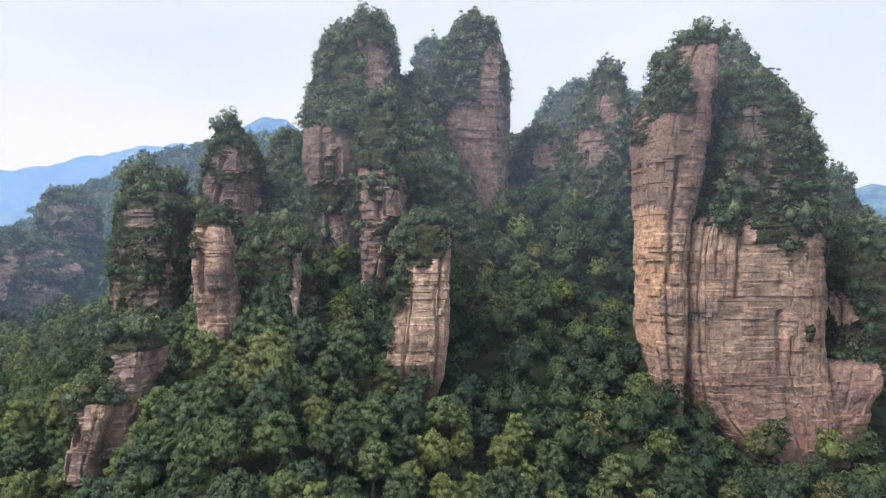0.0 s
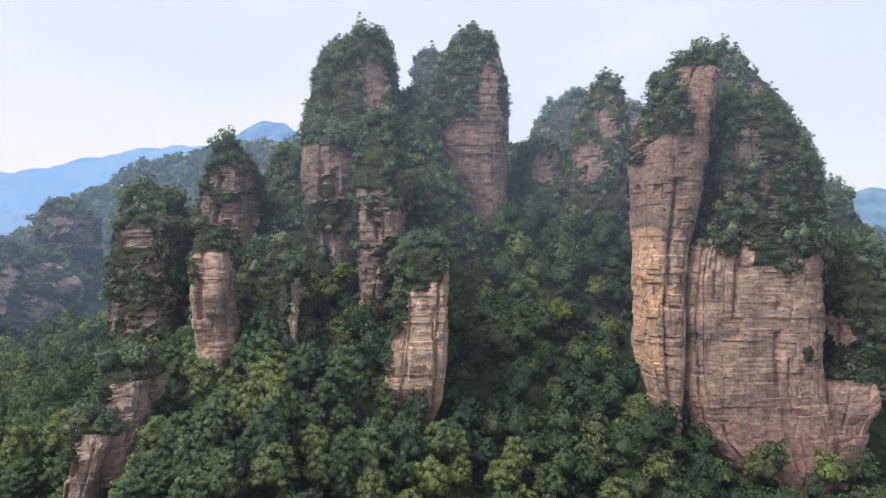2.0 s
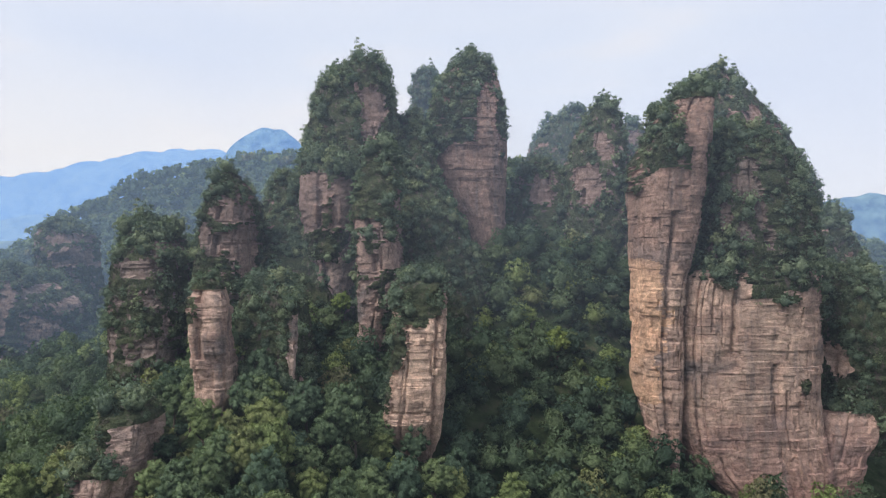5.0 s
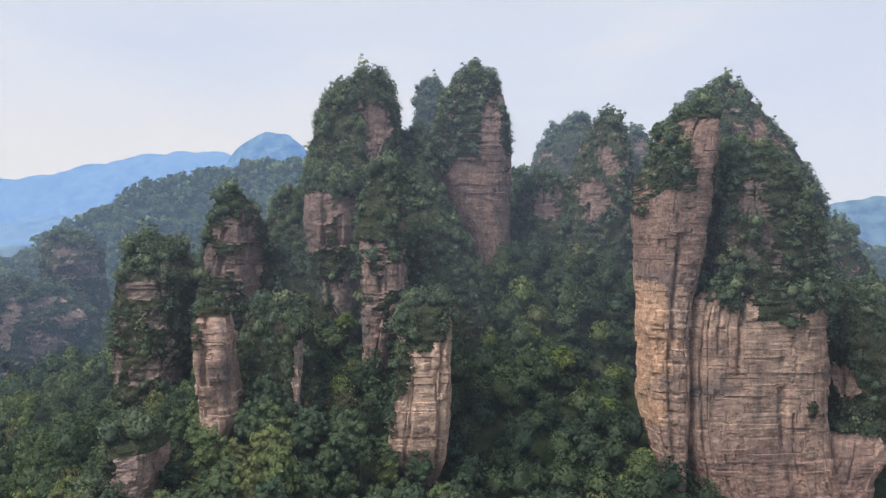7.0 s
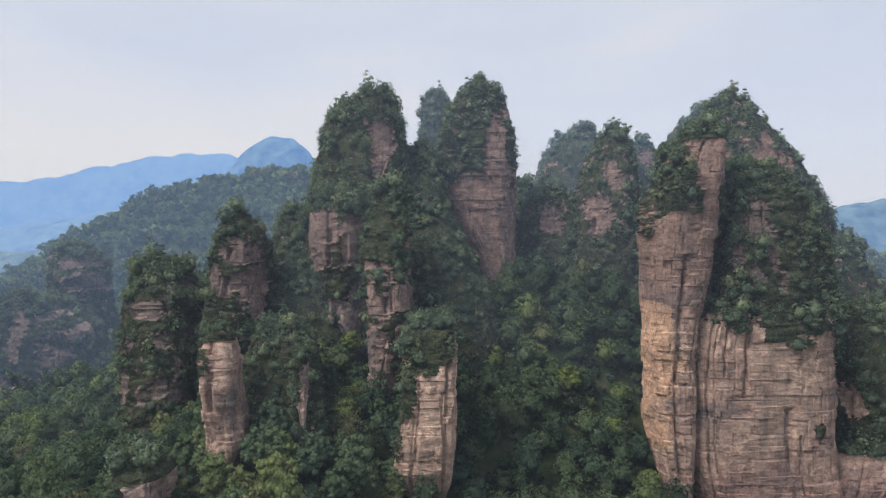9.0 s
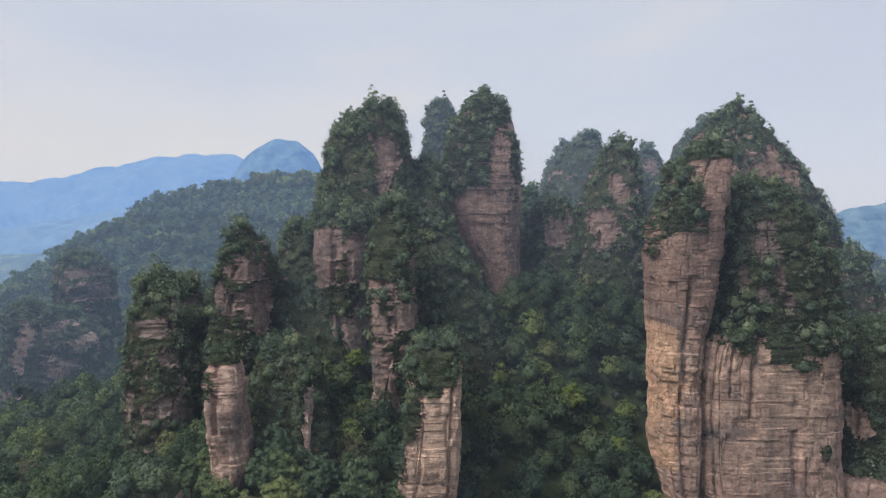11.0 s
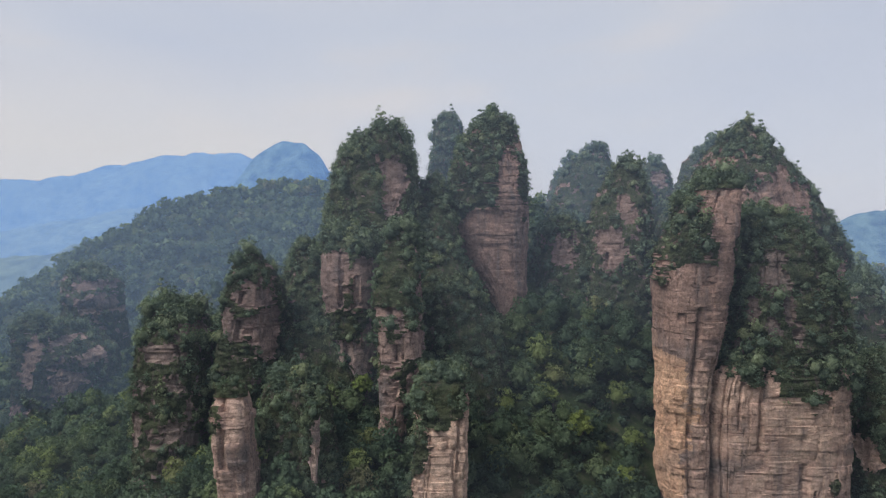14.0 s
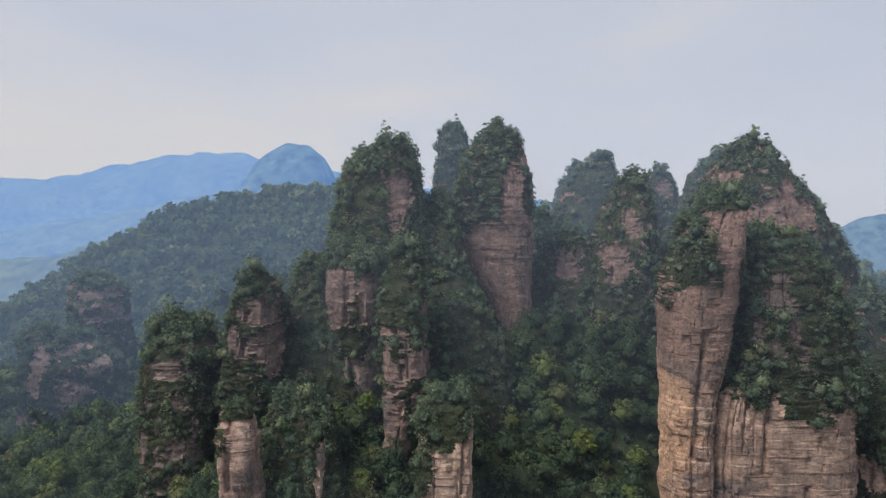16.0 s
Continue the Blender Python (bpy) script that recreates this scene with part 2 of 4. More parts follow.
def bark():
    m, tree, bsdf, where, _ = material("bark", 0.9, 0.1)
    a = noise_tex(tree, where, 3.0, (1, 1, 0.3), 5.0, 0.6)
    tree.links.new(ramp(tree, [(0.3, (0.05, 0.04, 0.032)), (0.7, (0.16, 0.13, 0.105))], a), bsdf.inputs["Base Color"])
    return m


BARK = bark()


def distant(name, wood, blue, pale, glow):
    """Plain backdrop of far wooded mountains: blue distance haze put in as emission, paler in broad patches, crowns as
    faint mottling.
    """
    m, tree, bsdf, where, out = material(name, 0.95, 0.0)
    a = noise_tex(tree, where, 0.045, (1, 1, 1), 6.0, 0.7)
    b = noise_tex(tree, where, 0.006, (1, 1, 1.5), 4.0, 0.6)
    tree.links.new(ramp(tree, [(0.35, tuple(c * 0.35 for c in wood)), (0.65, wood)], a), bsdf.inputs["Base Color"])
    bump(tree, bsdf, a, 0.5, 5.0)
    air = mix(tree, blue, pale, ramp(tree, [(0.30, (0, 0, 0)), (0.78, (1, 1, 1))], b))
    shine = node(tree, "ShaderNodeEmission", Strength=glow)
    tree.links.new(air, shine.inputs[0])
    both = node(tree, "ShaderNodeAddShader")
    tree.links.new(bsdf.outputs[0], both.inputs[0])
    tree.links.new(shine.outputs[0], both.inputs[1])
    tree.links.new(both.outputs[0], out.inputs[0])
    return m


# second and third colours: haze that each mountain's surface gives off itself
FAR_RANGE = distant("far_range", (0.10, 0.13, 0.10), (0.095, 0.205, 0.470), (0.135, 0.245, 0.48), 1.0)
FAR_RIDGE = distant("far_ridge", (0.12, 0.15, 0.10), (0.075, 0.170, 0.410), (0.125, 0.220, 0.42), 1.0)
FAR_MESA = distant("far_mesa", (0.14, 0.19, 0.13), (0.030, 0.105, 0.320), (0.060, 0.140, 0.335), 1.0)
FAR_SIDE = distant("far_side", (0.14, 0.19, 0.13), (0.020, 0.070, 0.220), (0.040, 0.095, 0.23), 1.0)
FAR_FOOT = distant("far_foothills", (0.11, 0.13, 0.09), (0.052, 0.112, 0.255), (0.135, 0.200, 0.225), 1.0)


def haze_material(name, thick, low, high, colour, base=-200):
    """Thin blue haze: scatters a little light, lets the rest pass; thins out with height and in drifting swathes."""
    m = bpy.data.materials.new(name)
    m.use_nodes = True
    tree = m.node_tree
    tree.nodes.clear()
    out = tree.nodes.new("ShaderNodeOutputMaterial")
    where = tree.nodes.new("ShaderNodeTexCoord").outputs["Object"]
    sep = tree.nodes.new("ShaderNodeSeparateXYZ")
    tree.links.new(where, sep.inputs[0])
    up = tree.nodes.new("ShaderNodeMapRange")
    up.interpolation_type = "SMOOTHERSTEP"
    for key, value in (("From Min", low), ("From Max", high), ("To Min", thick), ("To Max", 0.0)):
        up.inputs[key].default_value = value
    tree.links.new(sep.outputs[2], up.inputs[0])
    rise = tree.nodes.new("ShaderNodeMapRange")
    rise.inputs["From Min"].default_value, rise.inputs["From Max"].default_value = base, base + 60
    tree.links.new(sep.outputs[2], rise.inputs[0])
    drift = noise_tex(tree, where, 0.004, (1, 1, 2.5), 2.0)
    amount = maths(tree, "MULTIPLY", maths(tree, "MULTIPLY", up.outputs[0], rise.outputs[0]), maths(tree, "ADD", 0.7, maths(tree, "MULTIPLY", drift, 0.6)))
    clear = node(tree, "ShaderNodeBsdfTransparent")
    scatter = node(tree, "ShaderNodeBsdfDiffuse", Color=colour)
    # shading normal tipped up and forward, so the upright sheet scatters more brightly
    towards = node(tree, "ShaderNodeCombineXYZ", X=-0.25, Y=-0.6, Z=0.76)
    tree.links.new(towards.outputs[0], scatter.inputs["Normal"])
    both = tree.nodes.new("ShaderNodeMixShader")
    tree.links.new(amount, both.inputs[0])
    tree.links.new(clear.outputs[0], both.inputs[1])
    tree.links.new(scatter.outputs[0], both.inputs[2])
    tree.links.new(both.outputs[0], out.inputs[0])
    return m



# ---- number helpers ----


def hashed(*ints):
    """A repeatable value in 0..1 for whole numbers."""
    h = np.zeros(np.broadcast(*ints).shape, dtype=np.uint32) if len(ints) > 1 else np.zeros(np.shape(ints[0]), dtype=np.uint32)
    for i, a in enumerate(ints):
        h = h ^ (np.asarray(a).astype(np.int64).astype(np.uint32) * np.uint32((0x9E3779B1, 0x85EBCA77, 0xC2B2AE3D, 0x27D4EB2F)[i % 4]))
        h = (h ^ (h >> np.uint32(15))) * np.uint32(0x2C1B3C6D)
        h = (h ^ (h >> np.uint32(12))) * np.uint32(0x297A2D39)
    return ((h ^ (h >> np.uint32(15))) & np.uint32(0xFFFFFF)) / float(0x1000000)


def smooth_noise(x, y, seed=0):
    """Value noise in 0..1 over the plane."""
    xi, yi = np.floor(x), np.floor(y)
    fx, fy = x - xi, y - yi
    fx, fy = fx * fx * (3 - 2 * fx), fy * fy * (3 - 2 * fy)
    s = np.full(np.shape(xi), seed)
    a, b = hashed(xi, yi, s), hashed(xi + 1, yi, s)
    c, d = hashed(xi, yi + 1, s), hashed(xi + 1, yi + 1, s)
    return (a + (b - a) * fx) * (1 - fy) + (c + (d - c) * fx) * fy


def fractal(x, y, octaves=4, seed=0, gain=0.5):
    total, amp, norm = 0, 1.0, 0.0
    for k in range(octaves):
        total = total + amp * smooth_noise(x * 2 ** k, y * 2 ** k, seed + k)
        norm += amp
        amp *= gain
    return total / norm


def mesh_of(name, co, faces, materials, slot=None, smooth=False, normals=None, tint=None):
    """A mesh from arrays of corners and of faces that all have the same number of corners."""
    me = bpy.data.meshes.new(name)
    n, k = faces.shape
    me.vertices.add(len(co))
    me.vertices.foreach_set("co", np.asarray(co, dtype=np.float32).ravel())
    me.loops.add(n * k)
    me.loops.foreach_set("vertex_index", faces.astype(np.int32).ravel())
    me.polygons.add(n)
    me.polygons.foreach_set("loop_start", np.arange(0, n * k, k, dtype=np.int32))
    for m in materials:
        me.materials.append(m)
    if slot is not None:
        me.polygons.foreach_set("material_index", np.asarray(slot, dtype=np.int32))
    me.polygons.foreach_set("use_smooth", np.full(n, smooth or normals is not None))
    me.update(calc_edges=True)
    if normals is None:
        me.validate()
    else:
        me.attributes.new("custom_normal", "FLOAT_VECTOR", "POINT").data.foreach_set("vector", np.asarray(normals, dtype=np.float32).ravel())
    if tint is not None:
        me.attributes.new("tint", "FLOAT", "POINT").data.foreach_set("value", np.asarray(tint, dtype=np.float32))
    return me


def grid_faces(rows, cols, closed=False):
    r = np.arange(rows - 1)[:, None]
    c = np.arange(cols if closed else cols - 1)[None, :]
    d = (c + 1) % cols
    return np.stack([r * cols + c, r * cols + d, (r + 1) * cols + d, (r + 1) * cols + c], -1).reshape(-1, 4)


def halves(quads):
    return np.concatenate([quads[:, [0, 1, 2]], quads[:, [0, 2, 3]]])


def part(name, me, parent, label=""):
    ob = new(name, me)
    ob.parent = parent
    return tagged(ob, label) if label else ob


# ---- ground ----
HILLS = [(-70, 180, 60, 57.2), (0, 200, 60, -19.3), (60, 200, 60, -5.3), (-140, 210, 60, 6.1), (50, 270, 60, 24.2), (-30, 260, 60, 22.8), (0, 330, 80, 28.6), (110, 310, 80, 22.2), (60, 440, 100, 51.4), (-220, 330, 80, 37.6), (-250, 460, 110, -50.9), (-170, 640, 130, 65.9), (-330, 620, 120, 82.3), (-480, 600, 140, -16.0), (-100, 470, 110, 32.9), (0, 90, 110, -4.3), (160, 180, 80, -5.5), (-160, 90, 110, -14.8), (260, 300, 110, -8.8), (-330, 320, 110, -1.4), (150, 700, 200, 110.2), (330, 560, 180, 34.1), (-60, 150, 40, 16.2), (-110, 170, 40, -10.8), (-94, 155, 18, -18.0), (118, 200, 30, -8.0), (66, 212, 11, 13.0), (-260, 680, 170, 20.0), (-390, 700, 80, 11.0), (-260, 705, 80, 6.0), (-120, 705, 110, 24.0), (105, 208, 12, 10.0), (135, 208, 12, 9.0)]
def ground_height(x, y):
    x, y = np.asarray(x, dtype=float), np.asarray(y, dtype=float)
    z = -14.6 + 9.63 * np.clip(y, -150, 480) / 100
    for hx, hy, r, h in HILLS:
        z = z + h * np.exp(-((x - hx) ** 2 + (y - hy) ** 2) / (2 * r * r))
    rough = (fractal(x / 38, y / 38, 4, 11) - 0.5) * 11
    swell = (fractal(x / 120, y / 120, 3, 17) - 0.5) * 26 * np.clip((y - 430) / 90, 0, 1) * np.clip((1100 - y) / 300, 0, 1)
    return z + rough + swell


def spread(lo, near_lo, near_hi, hi, step, grow=1.16):
    """Places along a line: even between the near limits, ever wider outside them."""
    out = list(np.arange(near_lo, near_hi + 0.1, step))
    s, a, b = step, [near_lo], [near_hi]
    while a[-1] > lo or b[-1] < hi:
        s *= grow
        if a[-1] > lo:
            a.append(a[-1] - s)
        if b[-1] < hi:
            b.append(b[-1] + s)
    return np.array(sorted(set(out + a[1:] + b[1:])))


gx, gy = spread(-4600, -540, 340, 4600, 5.0), spread(-4600, 90, 720, 4600, 5.0)
GX, GY = np.meshgrid(gx, gy)
ground = new("ground", mesh_of("ground", np.stack([GX, GY, ground_height(GX, GY)], -1).reshape(-1, 3), grid_faces(len(gy), len(gx)), [UNDER], smooth=True))
tagged(ground, "steep forest floor of dark soil and undergrowth", "ground", kind="structure")


def mountain(name, label, y, deep, x_from, x_to, step, peaks, floor, seed, mat, rough=0.16):
    """A mountain range as a field of heights; peaks: places along the crest and its height there."""
    xs, ys = np.arange(x_from, x_to, step), np.arange(y - deep * 0.6, y + deep, step * 1.3)
    X, Y = np.meshgrid(xs, ys)
    px, ph = np.array(peaks, dtype=float).T
    fine = np.interp(np.arange(x_from, x_to + 1, 4.0), px, ph)
    fine = np.convolve(np.pad(fine, 4, mode="edge"), np.hanning(9) / np.hanning(9).sum(), "valid")
    crest = np.interp(X, np.arange(x_from, x_to + 1, 4.0), fine) + (fractal(X / 45, X * 0, 3, seed + 2) - 0.5) * 12
    v = (Y - y) / (deep * 0.6)
    fall = np.where(v < 0, np.exp(-np.abs(v * 1.5) ** 1.6), np.exp(-np.abs(v) ** 2))
    spur = fractal(X / 160 + Y / 900, Y / 420, 4, seed) - 0.5
    Z = floor + crest * np.clip(fall + spur * 0.9 * (1 - fall) * np.exp(-np.abs(v)), 0, 1.05)
    Z = Z + (fractal(X / 90, Y / 90, 4, seed + 9) - 0.5) * crest.max() * rough * 0.6 + (fractal(X / 13, Y / 13, 3, seed + 5) - 0.5) * 13
    edge = np.minimum(1, np.minimum(X - x_from, x_to - X) / (step * 6))
    Z = floor - 30 + (Z - floor + 30) * np.clip(edge, 0, 1)
    ob = new(name, mesh_of(name, np.stack([X, Y, Z], -1).reshape(-1, 3), grid_faces(len(ys), len(xs)), [mat], smooth=True))
    return tagged(ob, label, "mountain", kind="structure")


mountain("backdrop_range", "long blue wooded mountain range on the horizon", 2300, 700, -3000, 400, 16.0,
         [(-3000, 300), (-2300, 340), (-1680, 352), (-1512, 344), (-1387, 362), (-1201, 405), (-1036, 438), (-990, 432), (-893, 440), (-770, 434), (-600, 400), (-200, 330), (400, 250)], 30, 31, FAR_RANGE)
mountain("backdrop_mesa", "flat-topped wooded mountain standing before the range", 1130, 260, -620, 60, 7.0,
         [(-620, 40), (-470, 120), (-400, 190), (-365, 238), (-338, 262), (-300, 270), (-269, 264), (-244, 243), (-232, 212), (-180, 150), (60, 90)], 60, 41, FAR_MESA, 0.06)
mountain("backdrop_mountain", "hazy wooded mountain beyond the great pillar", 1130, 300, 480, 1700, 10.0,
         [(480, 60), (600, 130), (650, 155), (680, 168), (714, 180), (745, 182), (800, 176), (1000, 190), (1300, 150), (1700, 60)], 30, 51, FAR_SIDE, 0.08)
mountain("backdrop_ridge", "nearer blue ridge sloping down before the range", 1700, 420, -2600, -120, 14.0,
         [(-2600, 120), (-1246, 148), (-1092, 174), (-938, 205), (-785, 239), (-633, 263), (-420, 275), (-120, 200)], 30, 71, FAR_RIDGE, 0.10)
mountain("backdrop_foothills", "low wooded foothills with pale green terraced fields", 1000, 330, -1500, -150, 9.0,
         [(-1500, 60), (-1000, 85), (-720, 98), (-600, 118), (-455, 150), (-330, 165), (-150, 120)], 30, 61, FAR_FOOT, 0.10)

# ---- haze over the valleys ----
# flat upright sheets, added to stand in for light scattered by haze
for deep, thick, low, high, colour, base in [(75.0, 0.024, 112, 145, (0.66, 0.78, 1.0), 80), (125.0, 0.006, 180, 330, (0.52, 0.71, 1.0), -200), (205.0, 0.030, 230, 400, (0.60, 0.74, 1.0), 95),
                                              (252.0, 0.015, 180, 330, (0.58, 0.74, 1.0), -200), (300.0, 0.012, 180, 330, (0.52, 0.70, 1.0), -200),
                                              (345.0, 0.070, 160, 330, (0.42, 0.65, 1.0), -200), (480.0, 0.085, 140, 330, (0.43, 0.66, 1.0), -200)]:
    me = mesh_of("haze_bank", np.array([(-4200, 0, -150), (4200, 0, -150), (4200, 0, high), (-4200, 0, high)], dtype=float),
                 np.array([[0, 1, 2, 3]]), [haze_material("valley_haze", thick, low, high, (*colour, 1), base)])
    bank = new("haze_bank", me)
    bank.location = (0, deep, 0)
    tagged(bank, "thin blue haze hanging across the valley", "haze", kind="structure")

# ---- plants: leaf masses ----


def unit(v):
    return v / np.maximum(np.linalg.norm(v, axis=-1, keepdims=True), 1e-9)


def leaves(rng, centre, radius, count, size, flat=0.85, up=0.35, heart=None):
    """Leaf sprays set round one clump: corners, and the way the clump faces at each of them."""
    u = unit(rng.normal(size=(count, 3)))
    u[:, 2] = np.where(u[:, 2] < -0.35, -u[:, 2], u[:, 2])
    reach = rng.uniform(0.74, 1.06, (count, 1)) + 0.10 * (rng.uniform(size=(count, 1)) > 0.86)
    p = centre + u * radius * np.array([1, 1, flat]) * reach
    n = unit(u + rng.normal(size=(count, 3)) * 0.55 + np.array([0, 0, up]))
    a = unit(np.cross(n, rng.normal(size=(count, 3))))
    b = np.cross(n, a)
    s = size * rng.uniform(0.55, 1.35, (count, 1))
    k = rng.uniform(0.32, 0.70, (count, 1))
    whole = unit(p - heart) if heart is not None else u
    face = unit(u * np.array([1, 1, 1 / flat]) + 0.85 * whole + np.array([0, 0, 0.15]) + rng.normal(size=(count, 3)) * 0.24)
    turn = np.where((face * n).sum(1, keepdims=True) < 0, -1.0, 1.0)
    b, n = b * turn, n * turn
    co = np.stack([p - a * s - b * s * k * 0.8, p + a * s * 1.1 - n * s * 0.15, p + b * s * k * 1.5 - a * s * 0.4], 1).reshape(-1, 3)
    return co, np.arange(len(co)).reshape(-1, 3), np.repeat(face, 3, 0)


def ball(centre, radius, rng, n=6):
    """A lumpy closed body: the shaded inside of a crown."""
    th, ph = np.linspace(0, 2 * np.pi, n, endpoint=False), np.linspace(0.3, np.pi - 0.4, 3)
    P, T = np.meshgrid(ph, th, indexing="ij")
    r = radius * rng.uniform(0.85, 1.12, P.shape)
    u = np.stack([np.sin(P) * np.cos(T), np.sin(P) * np.sin(T), np.cos(P)], -1).reshape(-1, 3)
    return u * r.reshape(-1, 1) * np.array([1, 1, 0.85]) + centre, halves(grid_faces(3, n, True))[:, ::-1], u


def tube(points, radii, sides=6):
    co = []
    for (x, y, z), r in zip(points, radii):
        for k in range(sides):
            a = 2 * math.pi * k / sides
            co.append((x + r * math.cos(a), y + r * math.sin(a), z))
    return np.array(co), halves(grid_faces(len(points), sides, True))


def join(pieces):
    """Several sets of corners, faces and, where given, facings as one."""
    fa, n = [], 0
    for piece in pieces:
        fa.append(piece[1] + n)
        n += len(piece[0])
    joined = [np.concatenate([p[0] for p in pieces]), np.concatenate(fa)]
    if len(pieces[0]) > 2:
        joined.append(np.concatenate([p[2] for p in pieces]))
    return tuple(joined)


def broadleaf(seed, blobs, per_blob, size, tall=1.0, clump=(0.26, 0.42)):
    """A broad-leaved crown of unit radius, its base at the ground: clumps over a dome, with gaps between them."""
    rng = np.random.default_rng(seed)
    pieces = []
    lean = rng.normal(size=2) * 0.12
    heart = np.array([lean[0], lean[1], 0.95 * tall])
    for k in range(blobs):
        f = (k + 0.5) / blobs
        el = math.asin(1 - 1.35 * f)
        az = k * 2.39996 + rng.normal() * 0.35
        out = 0.70 * rng.uniform(0.72, 1.18)
        c = np.array([math.cos(az) * math.cos(el) * out + lean[0], math.sin(az) * math.cos(el) * out + lean[1], (1.22 + math.sin(el) * out * 1.1) * tall])
        r = rng.uniform(*clump)
        pieces.append(leaves(rng, c, r, per_blob, size, 0.78, 0.35, heart))
        if per_blob > 25:
            pieces.append(ball(c - np.array([0, 0, 0.03]), r * 0.74, rng, 4))
    pieces.append(ball(np.array([lean[0], lean[1], 1.18 * tall]), 0.60, rng, 8))
    return join(pieces)


def spire(seed, tiers, per_tier, size):
    """A small cliff conifer of unit radius: ragged drooping tiers round an upright stem."""
    rng = np.random.default_rng(seed)
    pieces = []
    for k in range(tiers):
        f = k / (tiers - 1)
        reach = (0.76 * (1 - f) + 0.24) * rng.uniform(0.8, 1.2)
        for j in range(3 if f < 0.75 else 1):
            az = k * 1.1 + j * 2.09 + rng.normal() * 0.3
            c = np.array([math.cos(az) * reach * 0.55, math.sin(az) * reach * 0.55, 0.35 + 1.6 * f + rng.normal() * 0.05])
            pieces.append(leaves(rng, c, max(reach * 0.62, 0.16), per_tier, size, 0.42, 0.6, np.array([0, 0, 0.3 + 1.7 * f])))
    pieces.append(ball(np.array([0, 0, 0.75]), 0.34, rng, 5))
    return join(pieces)


def trunk_of(seed, tall=1.0):
    rng = np.random.default_rng(seed + 500)
    pieces = [tube([(0, 0, -0.35), (0.02, 0.01, 0.4), (0.03, -0.02, 0.8 * tall), (0.0, 0.0, 1.3 * tall)], [0.10, 0.075, 0.06, 0.03])]
    for k in range(5):
        az, z = k * 1.3 + rng.uniform(0, 1), rng.uniform(0.55, 0.95) * tall
        d = np.array([math.cos(az), math.sin(az), 0.9])
        pts = [tuple(np.array([0.02, 0, z]) + d * s) for s in (0, 0.25, 0.5)]
        pieces.append(tube(pts, [0.04, 0.028, 0.014], 4))
    return join(pieces)


def pine_stem(seed):
    rng = np.random.default_rng(seed + 640)
    bend = rng.normal(size=(4, 2)) * 0.06
    return tube([(bend[k, 0], bend[k, 1], z) for k, z in enumerate((-0.3, 0.6, 1.3, 1.85))], [0.05, 0.038, 0.024, 0.010], 5)


def leaf_mesh(name, crown, mat):
    co, fa, face = crown[:3]
    return mesh_of(name, co, fa, [mat], normals=face, tint=crown[3] if len(crown) > 3 else None)


def scatter_many(protos, places, sizes, rng, squash=(0.85, 1.2)):
    """One joined leaf mass from shapes set at many places: corners, faces, facings and a tint for each plant."""
    co, fa, face, tint, n = [], [], [], [], 0
    pick = rng.integers(0, len(protos), len(places))
    for k, (v, f, w) in enumerate(protos):
        idx = np.nonzero(pick == k)[0]
        if not len(idx):
            continue
        a = rng.uniform(0, 2 * np.pi, len(idx))
        c, s = np.cos(a)[:, None], np.sin(a)[:, None]
        r = sizes[idx][:, None]
        x = (v[None, :, 0] * c - v[None, :, 1] * s) * r + places[idx, 0][:, None]
        y = (v[None, :, 0] * s + v[None, :, 1] * c) * r + places[idx, 1][:, None]
        z = v[None, :, 2] * r * rng.uniform(*squash, (len(idx), 1)) + places[idx, 2][:, None]
        co.append(np.stack([x, y, z], -1).reshape(-1, 3))
        face.append(np.stack([w[None, :, 0] * c - w[None, :, 1] * s, w[None, :, 0] * s + w[None, :, 1] * c, np.repeat(w[None, :, 2], len(idx), 0)], -1).reshape(-1, 3))
        tint.append(np.repeat(rng.uniform(0, 1, len(idx)), len(v)))
        fa.append((f[None] + (np.arange(len(idx)) * len(v))[:, None, None]).reshape(-1, f.shape[1]) + n)
        n += len(idx) * len(v)
    return np.concatenate(co), np.concatenate(fa), np.concatenate(face), np.concatenate(tint)


# ---- rock pillars ----
rng_beds = np.random.default_rng(4)
BEDS = np.cumsum(np.concatenate([[-20.0], rng_beds.choice([0.7, 1.1, 1.7, 2.6, 3.9, 6.0], 300, p=[0.14, 0.22, 0.24, 0.2, 0.13, 0.07])]))


def inside(x, z, ovals, seed):
    """How deep a place on a face lies within any of the ovals (x, z, half width, half height), with a ragged rim."""
    best = np.full(np.shape(x), -1.0)
    for ox, oz, rx, rz in ovals:
        d = 1 - np.sqrt(((x - ox) / rx) ** 2 + ((z - oz) / rz) ** 2)
        best = np.maximum(best, d)
    return best + (fractal(x / 3.6, z / 2.4, 4, seed, 0.7) - 0.5) * 0.9 + (fractal(x / 6, z / 9, 2, seed + 5) - 0.5) * 0.8


